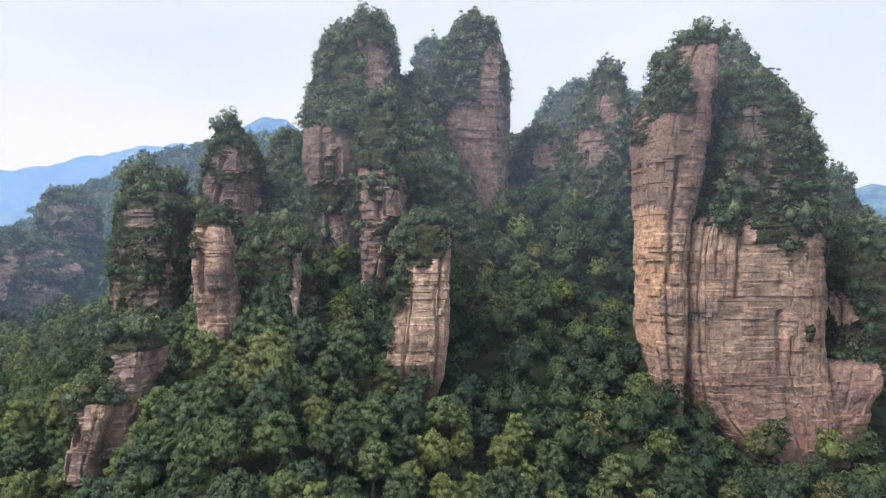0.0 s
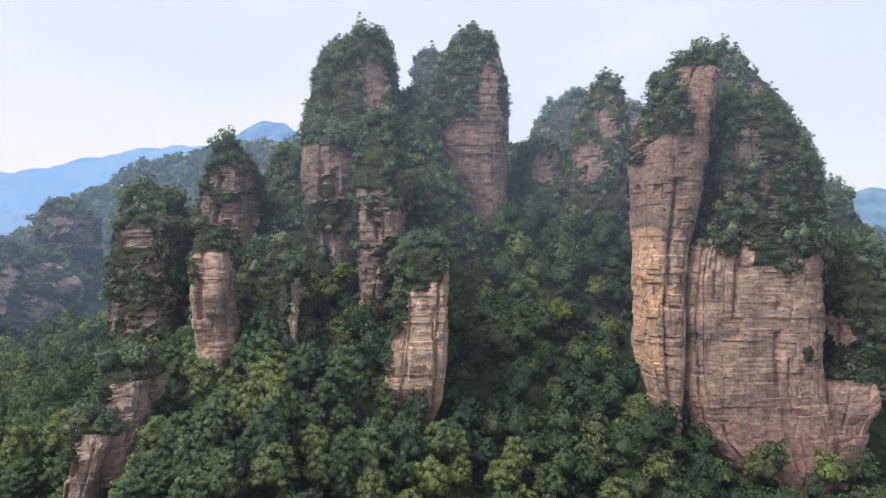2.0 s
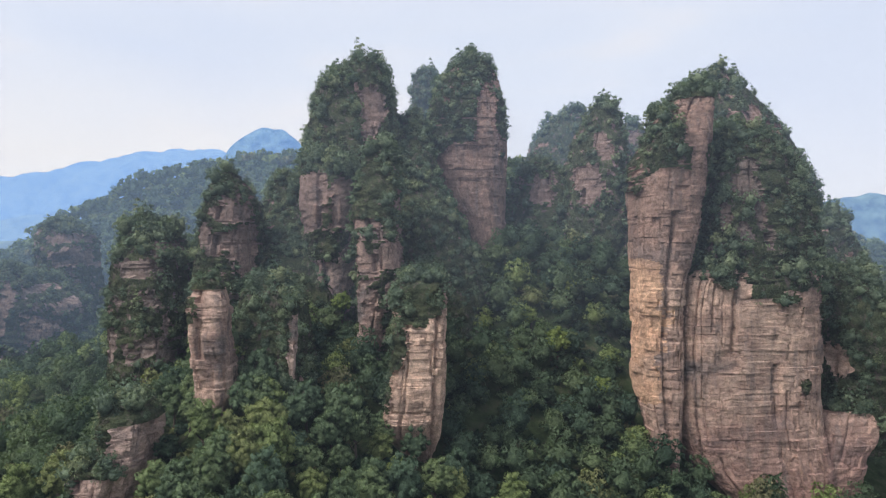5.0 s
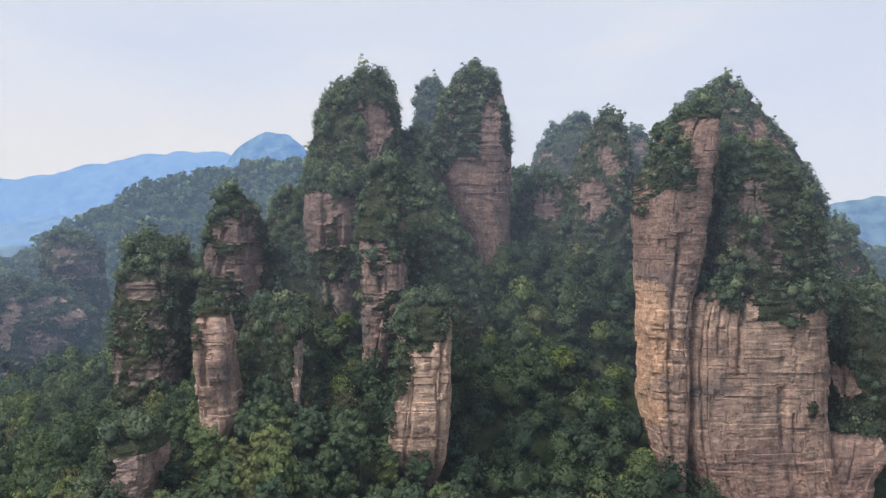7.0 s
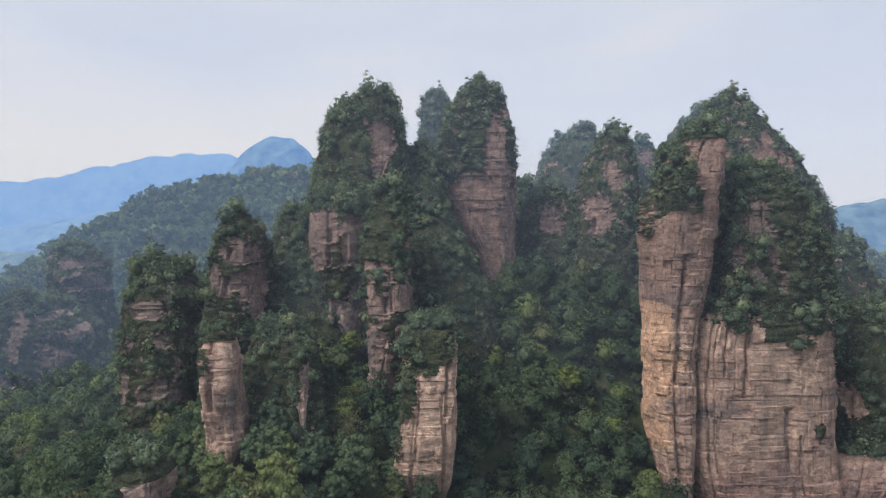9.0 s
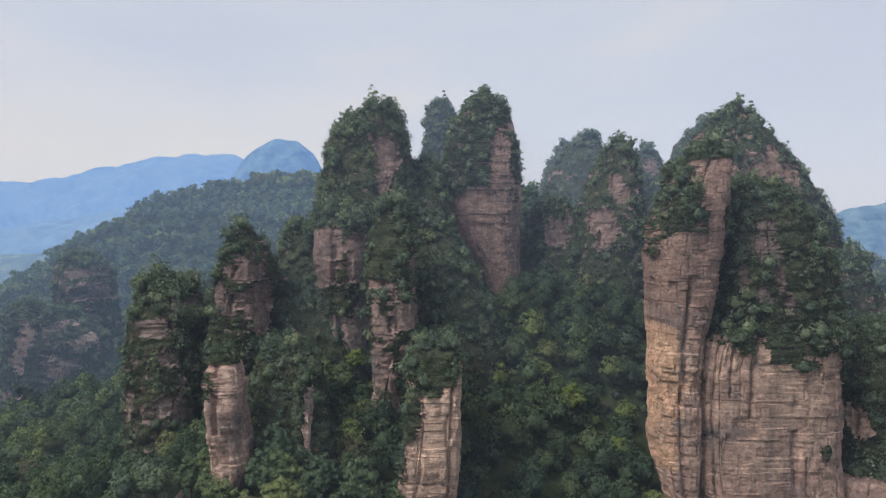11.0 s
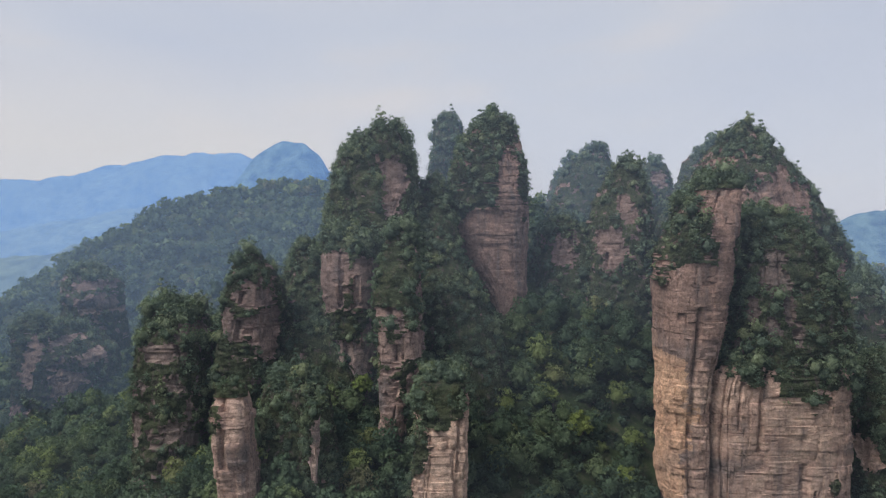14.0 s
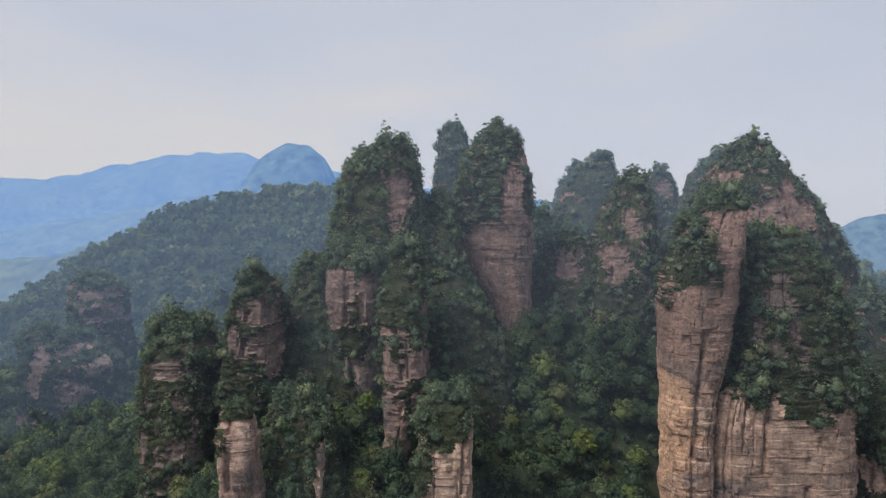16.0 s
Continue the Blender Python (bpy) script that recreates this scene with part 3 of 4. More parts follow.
def pillar_rock(name, rows, thick, green, bare, grown, step, seed, parent=None, fresh=None, rugged=1.0, box=3.2, thinness=0.30, joints=0.62, stone=ROCK):
    """A sandstone pillar lofted through sections (z, left, right, front), then broken into beds, blocks, joints and spalls.
    Returns the object, and the places and slopes where plants hold on."""
    rows = sorted(rows)
    R = np.array(rows)
    zs = np.arange(R[0, 0], R[-1, 0], step)
    seats = BEDS[(BEDS > R[0, 0] + 1) & (BEDS < R[-1, 0] - 2)] if step < 0.68 else BEDS[:0]
    zs = zs[np.abs(zs[:, None] - seats[None, :]).min(1) > 0.20] if len(seats) else zs
    zs = np.sort(np.concatenate([zs, seats - 0.14, seats, seats + 0.14, [R[-1, 0]]]))
    slot_row = np.isin(zs, seats)[:, None]
    left, right, front = (np.interp(zs, R[:, 0], R[:, k]) for k in (1, 2, 3))
    if grown:
        left, right = left + 1.2, right - 1.2
    a, b = np.maximum((right - left) / 2, 0.8), np.maximum(np.minimum(thick, (right - left) * 1.6) / 2, 2.0)
    xc, yc = (left + right) / 2, front + thick / 2
    b = np.where(zs > R[-1, 0] - 8, b * 0.9, b)
    yc = front + b
    wide = float(a.max() * 2)
    nf = int(np.clip(wide * 1.6 / step, 24, 320))
    th = np.concatenate([np.linspace(np.pi, 2 * np.pi, nf, endpoint=False), np.linspace(0, np.pi, max(10, nf // 5), endpoint=False)])
    c, s = np.cos(th), np.sin(th)
    sx, sy = np.sign(c) * np.abs(c) ** (2 / box), np.sign(s) * np.abs(s) ** (2 / box)
    X, Y = xc[:, None] + a[:, None] * sx, yc[:, None] + b[:, None] * sy
    Z = np.repeat(zs[:, None], len(th), 1)
    nx, ny = np.sign(c) * np.abs(sx) ** (box - 1) / a[:, None], np.sign(s) * np.abs(sy) ** (box - 1) / b[:, None]
    ln = np.sqrt(nx * nx + ny * ny)
    nx, ny = nx / ln, ny / ln
    amid, bmid = a.mean(), b.mean()
    arc = np.concatenate([[0], np.cumsum(np.hypot(np.diff(amid * sx), np.diff(bmid * sy)))])
    U = np.repeat(arc[None, :], len(zs), 0) + seed * 37.3
    zz = Z
    bed = np.searchsorted(BEDS, zz)
    sd = np.full(U.shape, seed)
    block_w = 1.6 + 4.6 * hashed(bed, sd + 3)
    block = np.floor((U + 20 * hashed(bed, sd + 7)) / block_w)
    big_block = np.floor(U / 9.5 + hashed(np.floor(zz / 11), sd + 1) * 3)
    runs = np.clip((smooth_noise(U / 11 + 17 * hashed(bed, sd + 15), bed * 3.7, seed + 14) - 0.36) * 3, 0, 1)
    d = (hashed(bed, sd) - 0.5) * 0.16 * runs + (hashed(bed, block, sd) - 0.5) * np.where(hashed(bed, sd + 21) > 0.5, 0.62, 0.30)
    tier = np.floor(zz / 3.3 + 0.5 * hashed(np.floor(U / 15), sd + 31))
    cell = (U + 11 * hashed(tier, sd + 32)) / (3.0 + 3.5 * hashed(tier, sd + 33))
    d += (hashed(tier, np.floor(cell), sd + 34) - 0.5) * 0.20
    slit = (cell - np.floor(cell) < 0.09) & (hashed(tier, np.floor(cell), sd + 35) > 0.55)
    d -= np.where(slit, 0.6, 0)
    d += (hashed(np.floor(zz / 9 + 0.6 * hashed(np.floor(U / 12), sd)), big_block, sd + 2) - 0.5) * 0.8
    d += (fractal(U / 18, Z / 70, 3, seed + 20) - 0.5) * 3.2 + (fractal(U / 2.6, Z / 1.1, 4, seed + 40, 0.7) - 0.5) * 0.62
    face_u, face_z = np.floor((U + 5 * hashed(bed // 2, sd + 61)) / 2.1) * 2.1, BEDS[bed // 2 * 2]
    cut = -np.where(fractal(face_u / 9.5, face_z / 7.5, 2, seed + 60) > 0.62, 0.6, 0)
    cut += np.where(fractal(face_u / 13, face_z / 16, 2, seed + 66) > 0.6, 0.45, 0)
    crack = smooth_noise(U / 7, bed * 5.3, seed + 50)
    broken = fractal(U / 17, Z / 13, 3, seed + 57) - 0.5
    cut -= np.where(slot_row & (crack > 0.66 - 1.2 * broken) & (hashed(bed, sd + 28) > 0.35), 0.3 + 1.4 * hashed(bed, sd + 27) ** 2, 0)
    for gap, deep, wide, alive in ((3.1, 0.7, 0.26, joints + 0.02), (7.0, 1.3, 0.34, joints), (23.0, 2.4, 0.7, joints - 0.16)):
        joint = np.floor(U / gap)
        for off in (-1, 0, 1):
            j = joint + off
            at = (j + 0.15 + 0.7 * hashed(j, sd[:1, :1] + 9)) * gap + (smooth_noise(j * 3.1, Z / 14, seed + 80) - 0.5) * 1.8
            live = smooth_noise(j * 7.7, Z / 20, seed + 90) > alive
            cut -= np.where(live, deep * np.exp(-((U - at) / wide) ** 2), 0)
    d = d * rugged + cut * (0.3 + 0.7 * rugged)
    soft = (fractal(U / 18, Z / 70, 3, seed + 20) - 0.5) * 3.2
    Z = Z + (fractal(U / 30, Z / 90, 2, seed) - 0.5) * 1.6 * np.clip((R[-1, 0] - Z) / 12, 0, 1)
    plain = np.stack([X + nx * soft, Y + ny * soft, Z], -1).reshape(-1, 3)
    ease = np.clip((R[-1, 0] - Z) / 5.0, 0.15, 1)
    X, Y = X + nx * d * ease, Y + ny * d * ease
    co = np.stack([X, Y, Z], -1)
    # rounded top
    top = [co.reshape(-1, 3)]
    rise = min(1.8, a[-1] * 0.4)
    for k, (w, h) in enumerate(((0.75, 0.55), (0.4, 0.9), (0.03, 1.0))):
        ring = np.stack([xc[-1] + (X[-1] - xc[-1]) * w, yc[-1] + (Y[-1] - yc[-1]) * w, np.full(len(th), zs[-1] + rise * h)], -1)
        ring[:, 2] += (hashed(np.arange(len(th)) // 3, np.full(len(th), k)) - 0.5) * 0.8
        top.append(ring)
    co = np.concatenate(top)
    fa = grid_faces(len(zs) + 3, len(th), True)
    mid = co[fa].mean(1)
    e1, e2 = co[fa[:, 1]] - co[fa[:, 0]], co[fa[:, 3]] - co[fa[:, 0]]
    nrm = np.cross(e1, e2)
    area = np.linalg.norm(nrm, axis=1)
    nrm = nrm / np.maximum(area, 1e-9)[:, None]
    g = inside(mid[:, 0], mid[:, 2], green, seed + 3) if green else np.full(len(mid), -1.0)
    r = inside(mid[:, 0], mid[:, 2], bare, seed + 4) if bare else np.full(len(mid), -1.0)
    behind = mid[:, 1] > np.interp(mid[:, 2], zs, yc) + 2
    lush = (~(r > 0)) | behind if grown else (g > 0) & ~(r > 0.05)
    thin = fractal(mid[:, 0] / 4 + mid[:, 1] / 4, mid[:, 2] / 4.4, 3, seed + 12, 0.6)
    lush = lush & (thin > thinness)
    lush = lush | (mid[:, 2] > zs[-1] - 3)
    slot = np.where(lush, 1, 0)
    if fresh:
        f = inside(mid[:, 0], mid[:, 2], fresh, seed + 8)
        slot = np.where((f > 0.05) & (slot == 0), 2, slot)
    tuft = np.zeros(len(co))
    tuft[fa[slot == 1].ravel()] = 1
    jitter = np.random.default_rng(seed + 70).normal(size=co.shape) * np.array([0.40, 0.40, 0.04 if len(seats) else 0.30]) * min(1.0, step + 0.2)
    lump = (fractal(co[:, 0] / 2.6 + co[:, 1] / 2.6, co[:, 2] / 2.2, 2, seed + 71) - 0.35) * 2.2
    out_x, out_y = co[:, 0] - np.interp(co[:, 2], zs, xc), co[:, 1] - np.interp(co[:, 2], zs, yc)
    far_out = np.maximum(np.hypot(out_x, out_y), 0.5)
    n_side = len(plain)
    co[:n_side] = np.where(tuft[:n_side, None] > 0, plain, co[:n_side])
    co = co + tuft[:, None] * (jitter + np.stack([out_x / far_out, out_y / far_out, np.zeros(len(co))], -1) * lump[:, None])
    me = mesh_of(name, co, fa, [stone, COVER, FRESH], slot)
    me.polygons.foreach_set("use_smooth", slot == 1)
    ob = new(name, me)
    if parent is not None:
        ob.parent = parent
    hold = lush & (nrm[:, 1] < 0.2) & (mid[:, 2] > ground_height(mid[:, 0], mid[:, 1]) - 1)
    return ob, mid[hold], nrm[hold], np.where(nrm[:, 2] > 0.6, area, np.minimum(area, step * step * 1.3))[hold], zs[-1]


SHRUBS = [broadleaf(900 + k, 9, 19, 0.125, 0.8) for k in range(5)] + [spire(930 + k, 6, 14, 0.125) for k in range(3)]
SHRUBS_FAR = [broadleaf(950 + k, 6, 14, 0.17, 0.8) for k in range(4)] + [spire(960 + k, 5, 9, 0.18) for k in range(2)]


def clothe(label, held, seed, per_area=0.16, small=1.2, large=3.1, far=False):
    """Shrubs and dwarf trees over the places where plants hold on."""
    mid = np.concatenate([h[0] for h in held])
    nrm = np.concatenate([h[1] for h in held])
    area = np.concatenate([h[2] for h in held])
    top = np.concatenate([np.full(len(h[0]), h[3]) for h in held])
    rng = np.random.default_rng(seed)
    n = int(area.sum() * per_area)
    area = area * (1 + 1.5 * np.clip(nrm[:, 2], 0, 1))
    if n < 3:
        return None
    i = rng.choice(len(mid), n, p=area / area.sum())
    r = rng.uniform(0, 1, n) ** 1.6 * (large - small) + small
    r = np.where(top[i] - mid[i, 2] < 9, r * 1.25, r)
    at = mid[i] + nrm[i] * (r * 0.25)[:, None]
    at[:, 2] -= r * 0.75
    ob = new("cliff_shrubs", leaf_mesh("cliff_shrubs", scatter_many(SHRUBS_FAR if far else SHRUBS, at, r, rng, (0.85, 1.35)), LEAF_SCRUB))
    return tagged(ob, label, "shrubs", kind="stuff")


CREST = []


def crest_places(held, count, seed):
    """Places near the tops where single pines stand out against the sky."""
    rng = np.random.default_rng(seed)
    for mid, nrm, area, top in held:
        high = mid[(top - mid[:, 2] < 12) & (nrm[:, 1] < 0.1)]
        if len(high):
            for i in rng.integers(0, len(high), count):
                CREST.append(high[i])


# towering sandstone pillar with bare layered cliffs and a wooded crown
held = []
rock_pillar = tagged(new("rock_pillar"), "towering sandstone pillar with bare layered cliffs and a wooded crown", "rock pillar", "sandstone pillars")
ob, *hold = pillar_rock("left_column",
    [(173.5, 86.5, 95.0, 225), (169.5, 81.5, 96.0, 221), (165.5, 78.2, 95.2, 219), (157.7, 74.8, 94.2, 216), (147.8, 70.6, 92.8, 215.5), (137.9, 69.4, 91.2, 215.5), (128.0, 69.4, 90.0, 215.5), (114.1, 69.2, 86.8, 215.5), (104, 68.8, 84.6, 215.5), (98.2, 68.6, 83.6, 215.5), (76.4, 68.2, 83.2, 215.5), (68.5, 69.0, 82.8, 215.5), (60.5, 71.0, 82.2, 216), (50.6, 73.6, 81.6, 217), (42.7, 75.6, 81.0, 218), (28.8, 78.0, 81.0, 219)],
    40, [(72.4, 158.4, 7.5, 12.2), (76.2, 166.3, 6.0, 7.5), (63.1, 145.3, 7.5, 11.3), (74.2, 149.2, 9.5, 4.6), (81, 152, 4.5, 4), (83.8, 173.9, 11.3, 3.6), (64.1, 128.4, 3.4, 6.3), (80, 160, 3, 5), (92.5, 149, 2.2, 5), (90.5, 133, 1.8, 4), (88.5, 119, 2.2, 6), (67.5, 138, 2.2, 3)], [(88.5, 160.3, 5.0, 11.8), (84, 164, 4, 4)], False, 0.40, 1, rock_pillar, fresh=[(67, 90, 9, 24), (67, 112, 7, 3), (67, 100, 8, 12)], box=3.8, rugged=0.72)
held.append(hold)
ob, *hold = pillar_rock("cliff_wall",
    [(115, 90.9, 129.6, 221), (111, 86.2, 131.8, 217), (106.0, 83.6, 131.4, 215.4), (98.0, 82.4, 131.0, 215.2), (84.3, 82.2, 131.2, 215), (68.3, 81.8, 131.2, 215), (58.4, 82.2, 132.2, 215), (48.4, 84.6, 133.8, 215), (42.5, 87.4, 135.0, 215), (37.5, 92.2, 134.6, 215), (28.5, 100.9, 133.6, 215), (20.6, 106.7, 132.6, 215), (8.6, 108.7, 131.6, 215)],
    46, [(89, 115, 5, 7), (96, 113, 5, 7), (105, 114, 6, 10), (113, 111, 8, 11.5), (121, 113, 6, 11), (127, 114, 4, 9), (121.8, 72.1, 1.9, 3.0), (129.5, 101, 2.0, 7)], [], False, 0.40, 2, rock_pillar, box=5, rugged=0.58, joints=0.58)
held.append(hold)
ob, *hold = pillar_rock("lower_shelf",
    [(64.6, 137.0, 158.4, 227), (59.4, 131.0, 154.4, 221), (52.6, 129, 151.5, 219), (46.9, 128.8, 147.4, 219), (39.9, 127.8, 146.0, 219), (33.5, 127.8, 144.4, 219), (27.8, 126.8, 139.0, 219), (17.8, 125.8, 135.9, 219)],
    40, [(142.5, 66.7, 18.5, 4.7), (154.2, 61.2, 5.8, 7.8)], [], False, 0.45, 3, rock_pillar, box=4, rugged=0.75)
held.append(hold)
ob, *hold = pillar_rock("wooded_buttress",
    [(162.3, 106.3, 114.4, 236), (157.5, 100.9, 121.9, 230), (150.7, 96.8, 127.4, 225), (139.2, 93.6, 131.1, 221), (128.7, 91.8, 133.7, 219), (118.3, 90.0, 134.4, 217), (108.1, 88.6, 134.1, 216.5), (100.2, 90.8, 133.4, 218), (94.2, 92.4, 133.4, 220)],
    36, [], [(105.0, 139.5, 3.6, 5.7), (106.6, 147, 3.0, 2.4), (108.6, 131.5, 1.8, 7.5), (98.5, 129.6, 1.6, 4.6), (103, 124.6, 2.6, 3.4), (94.5, 118, 1.4, 4), (111, 122, 1.3, 4)], True, 0.6, 4, rock_pillar, thinness=0.25, stone=DARK)
held.append(hold)
ob, *hold = pillar_rock("wooded_flank",
    [(108.1, 150.0, 165.2, 242), (101.6, 146.0, 166.9, 236), (92.3, 141.0, 168.2, 230), (79.2, 138.0, 169.7, 226), (62.3, 137.0, 171.8, 226), (45.0, 138.0, 173.2, 228)],
    40, [], [(141.5, 79, 2.4, 6)], True, 0.8, 5, rock_pillar, thinness=0.2)
held.append(hold)
ob, *hold = pillar_rock("wooded_saddle",
    [(163, 93, 107, 246), (157, 90, 116, 243), (150, 87, 124, 241), (136, 86, 128, 240), (110, 86, 128, 240)],
    70, [], [], True, 1.0, 31, rock_pillar, thinness=0.2, rugged=0.8)
held.append(hold)
crest_places(held, 9, 301)
clothe("dense green shrubs and dwarf trees clinging to the rock", held, 101, 0.090, 1.2, 3.5)

# pointed wooded sandstone peak with pink rock bands
held = []
rock_peak = tagged(new("rock_peak"), "pointed wooded sandstone peak with pink rock bands", "rock pillar", "sandstone pillars")
ob, *hold = pillar_rock("peak",
    [(212.0, 142.5, 149.5, 340), (208.0, 137.5, 155.0, 337), (203.0, 131.0, 161.0, 333), (197.2, 125.0, 165.5, 328), (185.2, 119.4, 174.0, 322), (167.7, 109.6, 185.8, 318), (153.4, 102.6, 195.2, 318), (133.3, 99.8, 200.2, 318), (110.3, 98.6, 206.0, 318), (81.4, 98.8, 210.5, 318), (51.4, 96.8, 212.5, 318)],
    60, [], [(154.5, 172, 13, 15), (133, 170, 9, 11), (179.0, 133.5, 10.0, 13), (131, 192, 6, 3), (142, 164, 12, 7)], True, 1.1, 6, rock_peak, thinness=0.3)
held.append(hold)
ob, *hold = pillar_rock("shoulder",
    [(134.7, 186.0, 200.2, 316), (125.7, 174.8, 199.5, 306), (111.6, 174.7, 209.1, 306), (92.0, 174.6, 218.6, 306), (67.2, 174.5, 224.0, 306), (37.2, 172.5, 226.0, 306)],
    40, [], [(174.9, 139.8, 8.0, 9.3), (173.5, 122.6, 5.3, 5.3)], True, 1.2, 7, rock_peak)
held.append(hold)
crest_places(held, 9, 306)
clothe("dense green shrubs and dwarf trees clinging to the rock", held, 106, 0.05, 1.6, 3.6, far=True)

# tall wooded twin sandstone tower with narrow bare face
held = []
rock_tower = tagged(new("rock_tower"), "tall wooded twin sandstone tower with narrow bare face", "rock pillar", "sandstone pillars")
ob, *hold = pillar_rock("tower",
    [(203.2, -38.5, -29.5, 288), (200.3, -43.0, -26.2, 286), (196.7, -51.0, -23.9, 284), (190.1, -57.0, -20.5, 280), (173.7, -59.5, -18.2, 276), (160.2, -60.7, -17.5, 272), (144.9, -60.3, -16.9, 270), (127.1, -58.4, -16.1, 266), (105.1, -58.4, -15.6, 266), (75.1, -60.4, -13.6, 266)],
    50, [], [(-29.8, 184.8, 4.8, 5.3), (-28.8, 175.9, 4.1, 9.6), (-30.0, 169.9, 3.4, 6.0)], True, 0.8, 8, rock_tower, thinness=0.24, stone=WEATHERED)
held.append(hold)
ob, *hold = pillar_rock("foot",
    [(155.1, -55.2, -38.7, 262), (146.8, -55.6, -34.1, 254), (136.4, -55.0, -33.8, 252), (125.2, -53.1, -35.0, 252), (111.6, -50.9, -35.0, 252), (81.6, -52.9, -33.0, 252)],
    30, [(-43.6, 149.6, 15.3, 4.8), (-44.1, 137.5, 1.8, 13.2), (-42.5, 121.0, 13.2, 6.6)], [(-48.7, 138.6, 5.3, 9.9), (-39.9, 137.1, 2.9, 9.9)], False, 0.7, 9, rock_tower, stone=WEATHERED)
held.append(hold)
crest_places(held, 9, 308)
clothe("dense green shrubs and dwarf trees clinging to the rock", held, 108, 0.060, 1.3, 3.9)

# slender overgrown sandstone column with a bare ledged base
held = []
ob, *hold = pillar_rock("rock_column",
    [(155.5, -28.8, -18.3, 246), (147.3, -30.9, -14.8, 240), (139.1, -32.7, -14.0, 234), (129.5, -33.4, -13.6, 230), (119.7, -31.2, -12.9, 226), (108.4, -30.8, -12.3, 226), (100.2, -31.2, -14.8, 226), (89.9, -31.0, -18.9, 226), (77.6, -29.6, -20.1, 226), (65.3, -29.2, -20.6, 226), (51.3, -31.2, -18.6, 226)],
    34, [], [(-17, 115.3, 5.5, 5.6), (-23.5, 113.0, 6.5, 4.0), (-14.2, 137.6, 1.4, 11.8), (-25, 93, 5.4, 16.5), (-17.6, 103.1, 1.8, 6.4)], True, 0.5, 10, thinness=0.34, stone=WEATHERED)
tagged(ob, "slender overgrown sandstone column with a bare ledged base", "rock pillar", "sandstone pillars")
held.append(hold)
crest_places(held, 3, 310)
clothe("dense green shrubs and dwarf trees clinging to the rock", held, 110, 0.075, 1.3, 3.8)

# leaning sandstone block with a bare tan face
held = []
ob, *hold = pillar_rock("rock_block",
    [(107.2, -12.8, 2.0, 206), (102.7, -15.5, 2.9, 204), (93.3, -14.1, 2.2, 200), (82.3, -14.7, 2.0, 198), (71.5, -16.1, 1.8, 198), (64.4, -17.5, 1.1, 198), (59.3, -17.0, 0.7, 200), (48.1, -10.4, -3.0, 206), (40.7, -10.4, -3.5, 206), (26.7, -12.4, -1.5, 206)],
    26, [(-6.2, 103.6, 12.1, 9.5), (-14.6, 89.4, 4.6, 11.3), (-16.2, 74.6, 1.6, 8.6)], [], False, 0.42, 11, box=4.5, rugged=0.9, joints=0.5, stone=TAN)
tagged(ob, "leaning sandstone block with a bare tan face", "rock pillar", "sandstone pillars")
held.append(hold)
crest_places(held, 3, 311)
clothe("dense green shrubs and dwarf trees clinging to the rock", held, 111, 0.09)

# tall twin sandstone tower with bare grey-pink cliff
held = []
ob, *hold = pillar_rock("rock_tower",
    [(213.7, 11.7, 21.6, 322), (208.8, 6.4, 26.6, 318), (200.9, 0.0, 29.7, 314), (189.9, -4.5, 31.6, 308), (172.2, -5.5, 32.4, 304), (158.3, -4.4, 32.4, 304), (141.8, 1.7, 32.1, 304), (127.9, 12.7, 31.2, 304), (119.6, 16.9, 30.4, 304), (105.8, 18.3, 30.4, 304), (91.8, 16.3, 32.4, 304)],
    46, [(13.5, 206.1, 18.5, 15.9), (5.6, 187.6, 13.2, 14.5), (12.2, 174.3, 11.1, 6.6), (0.3, 171.7, 6.6, 6.9), (29.4, 182.3, 3.2, 15.9)], [(22.2, 179.6, 5.3, 16.4)], False, 0.65, 12, thinness=0.25, box=4, rugged=0.85)
tagged(ob, "tall twin sandstone tower with bare grey-pink cliff", "rock pillar", "sandstone pillars")
held.append(hold)
crest_places(held, 9, 312)
clothe("dense green shrubs and dwarf trees clinging to the rock", held, 112, 0.07, 1.6, 3.6, far=True)

# small wooded rock knob behind the twin towers
held = []
ob, *hold = pillar_rock("wooded_knoll",
    [(230.8, -13.8, -4.7, 412), (226.9, -18.0, -0.8, 409), (219, -19.6, 2.5, 404), (212.1, -17.8, 8.1, 400), (193.6, -22.2, 16.5, 400), (164.9, -23.7, 20.1, 400), (134.9, -25.7, 22.1, 400)],
    40, [], [], True, 1.2, 13)
tagged(ob, "small wooded rock knob behind the twin towers", "rock pillar", "sandstone pillars")
held.append(hold)
crest_places(held, 3, 313)
clothe("dense green shrubs and dwarf trees clinging to the rock", held, 113, 0.04, 1.6, 3.6, far=True)

# steep overgrown rock buttress below the towers
held = []
ob, *hold = pillar_rock("rock_buttress",
    [(182.0, -16.5, -10.0, 306), (176.0, -19.5, -6.0, 302), (169.5, -21.5, -3.0, 296), (160.3, -22.1, -1.5, 287), (147.4, -21.5, 1.5, 277), (135.1, -20.4, 7.7, 268), (122.2, -19.5, 14.1, 262), (109.8, -19.1, 18.1, 256), (97.9, -19.7, 22.6, 252), (67.9, -21.7, 24.6, 252)],
    60, [], [], True, 1.0, 14, thinness=0.2)
tagged(ob, "steep overgrown rock buttress below the towers", "rock pillar", "sandstone pillars")
held.append(hold)
crest_places(held, 3, 314)
clothe("dense green shrubs and dwarf trees clinging to the rock", held, 114, 0.08)

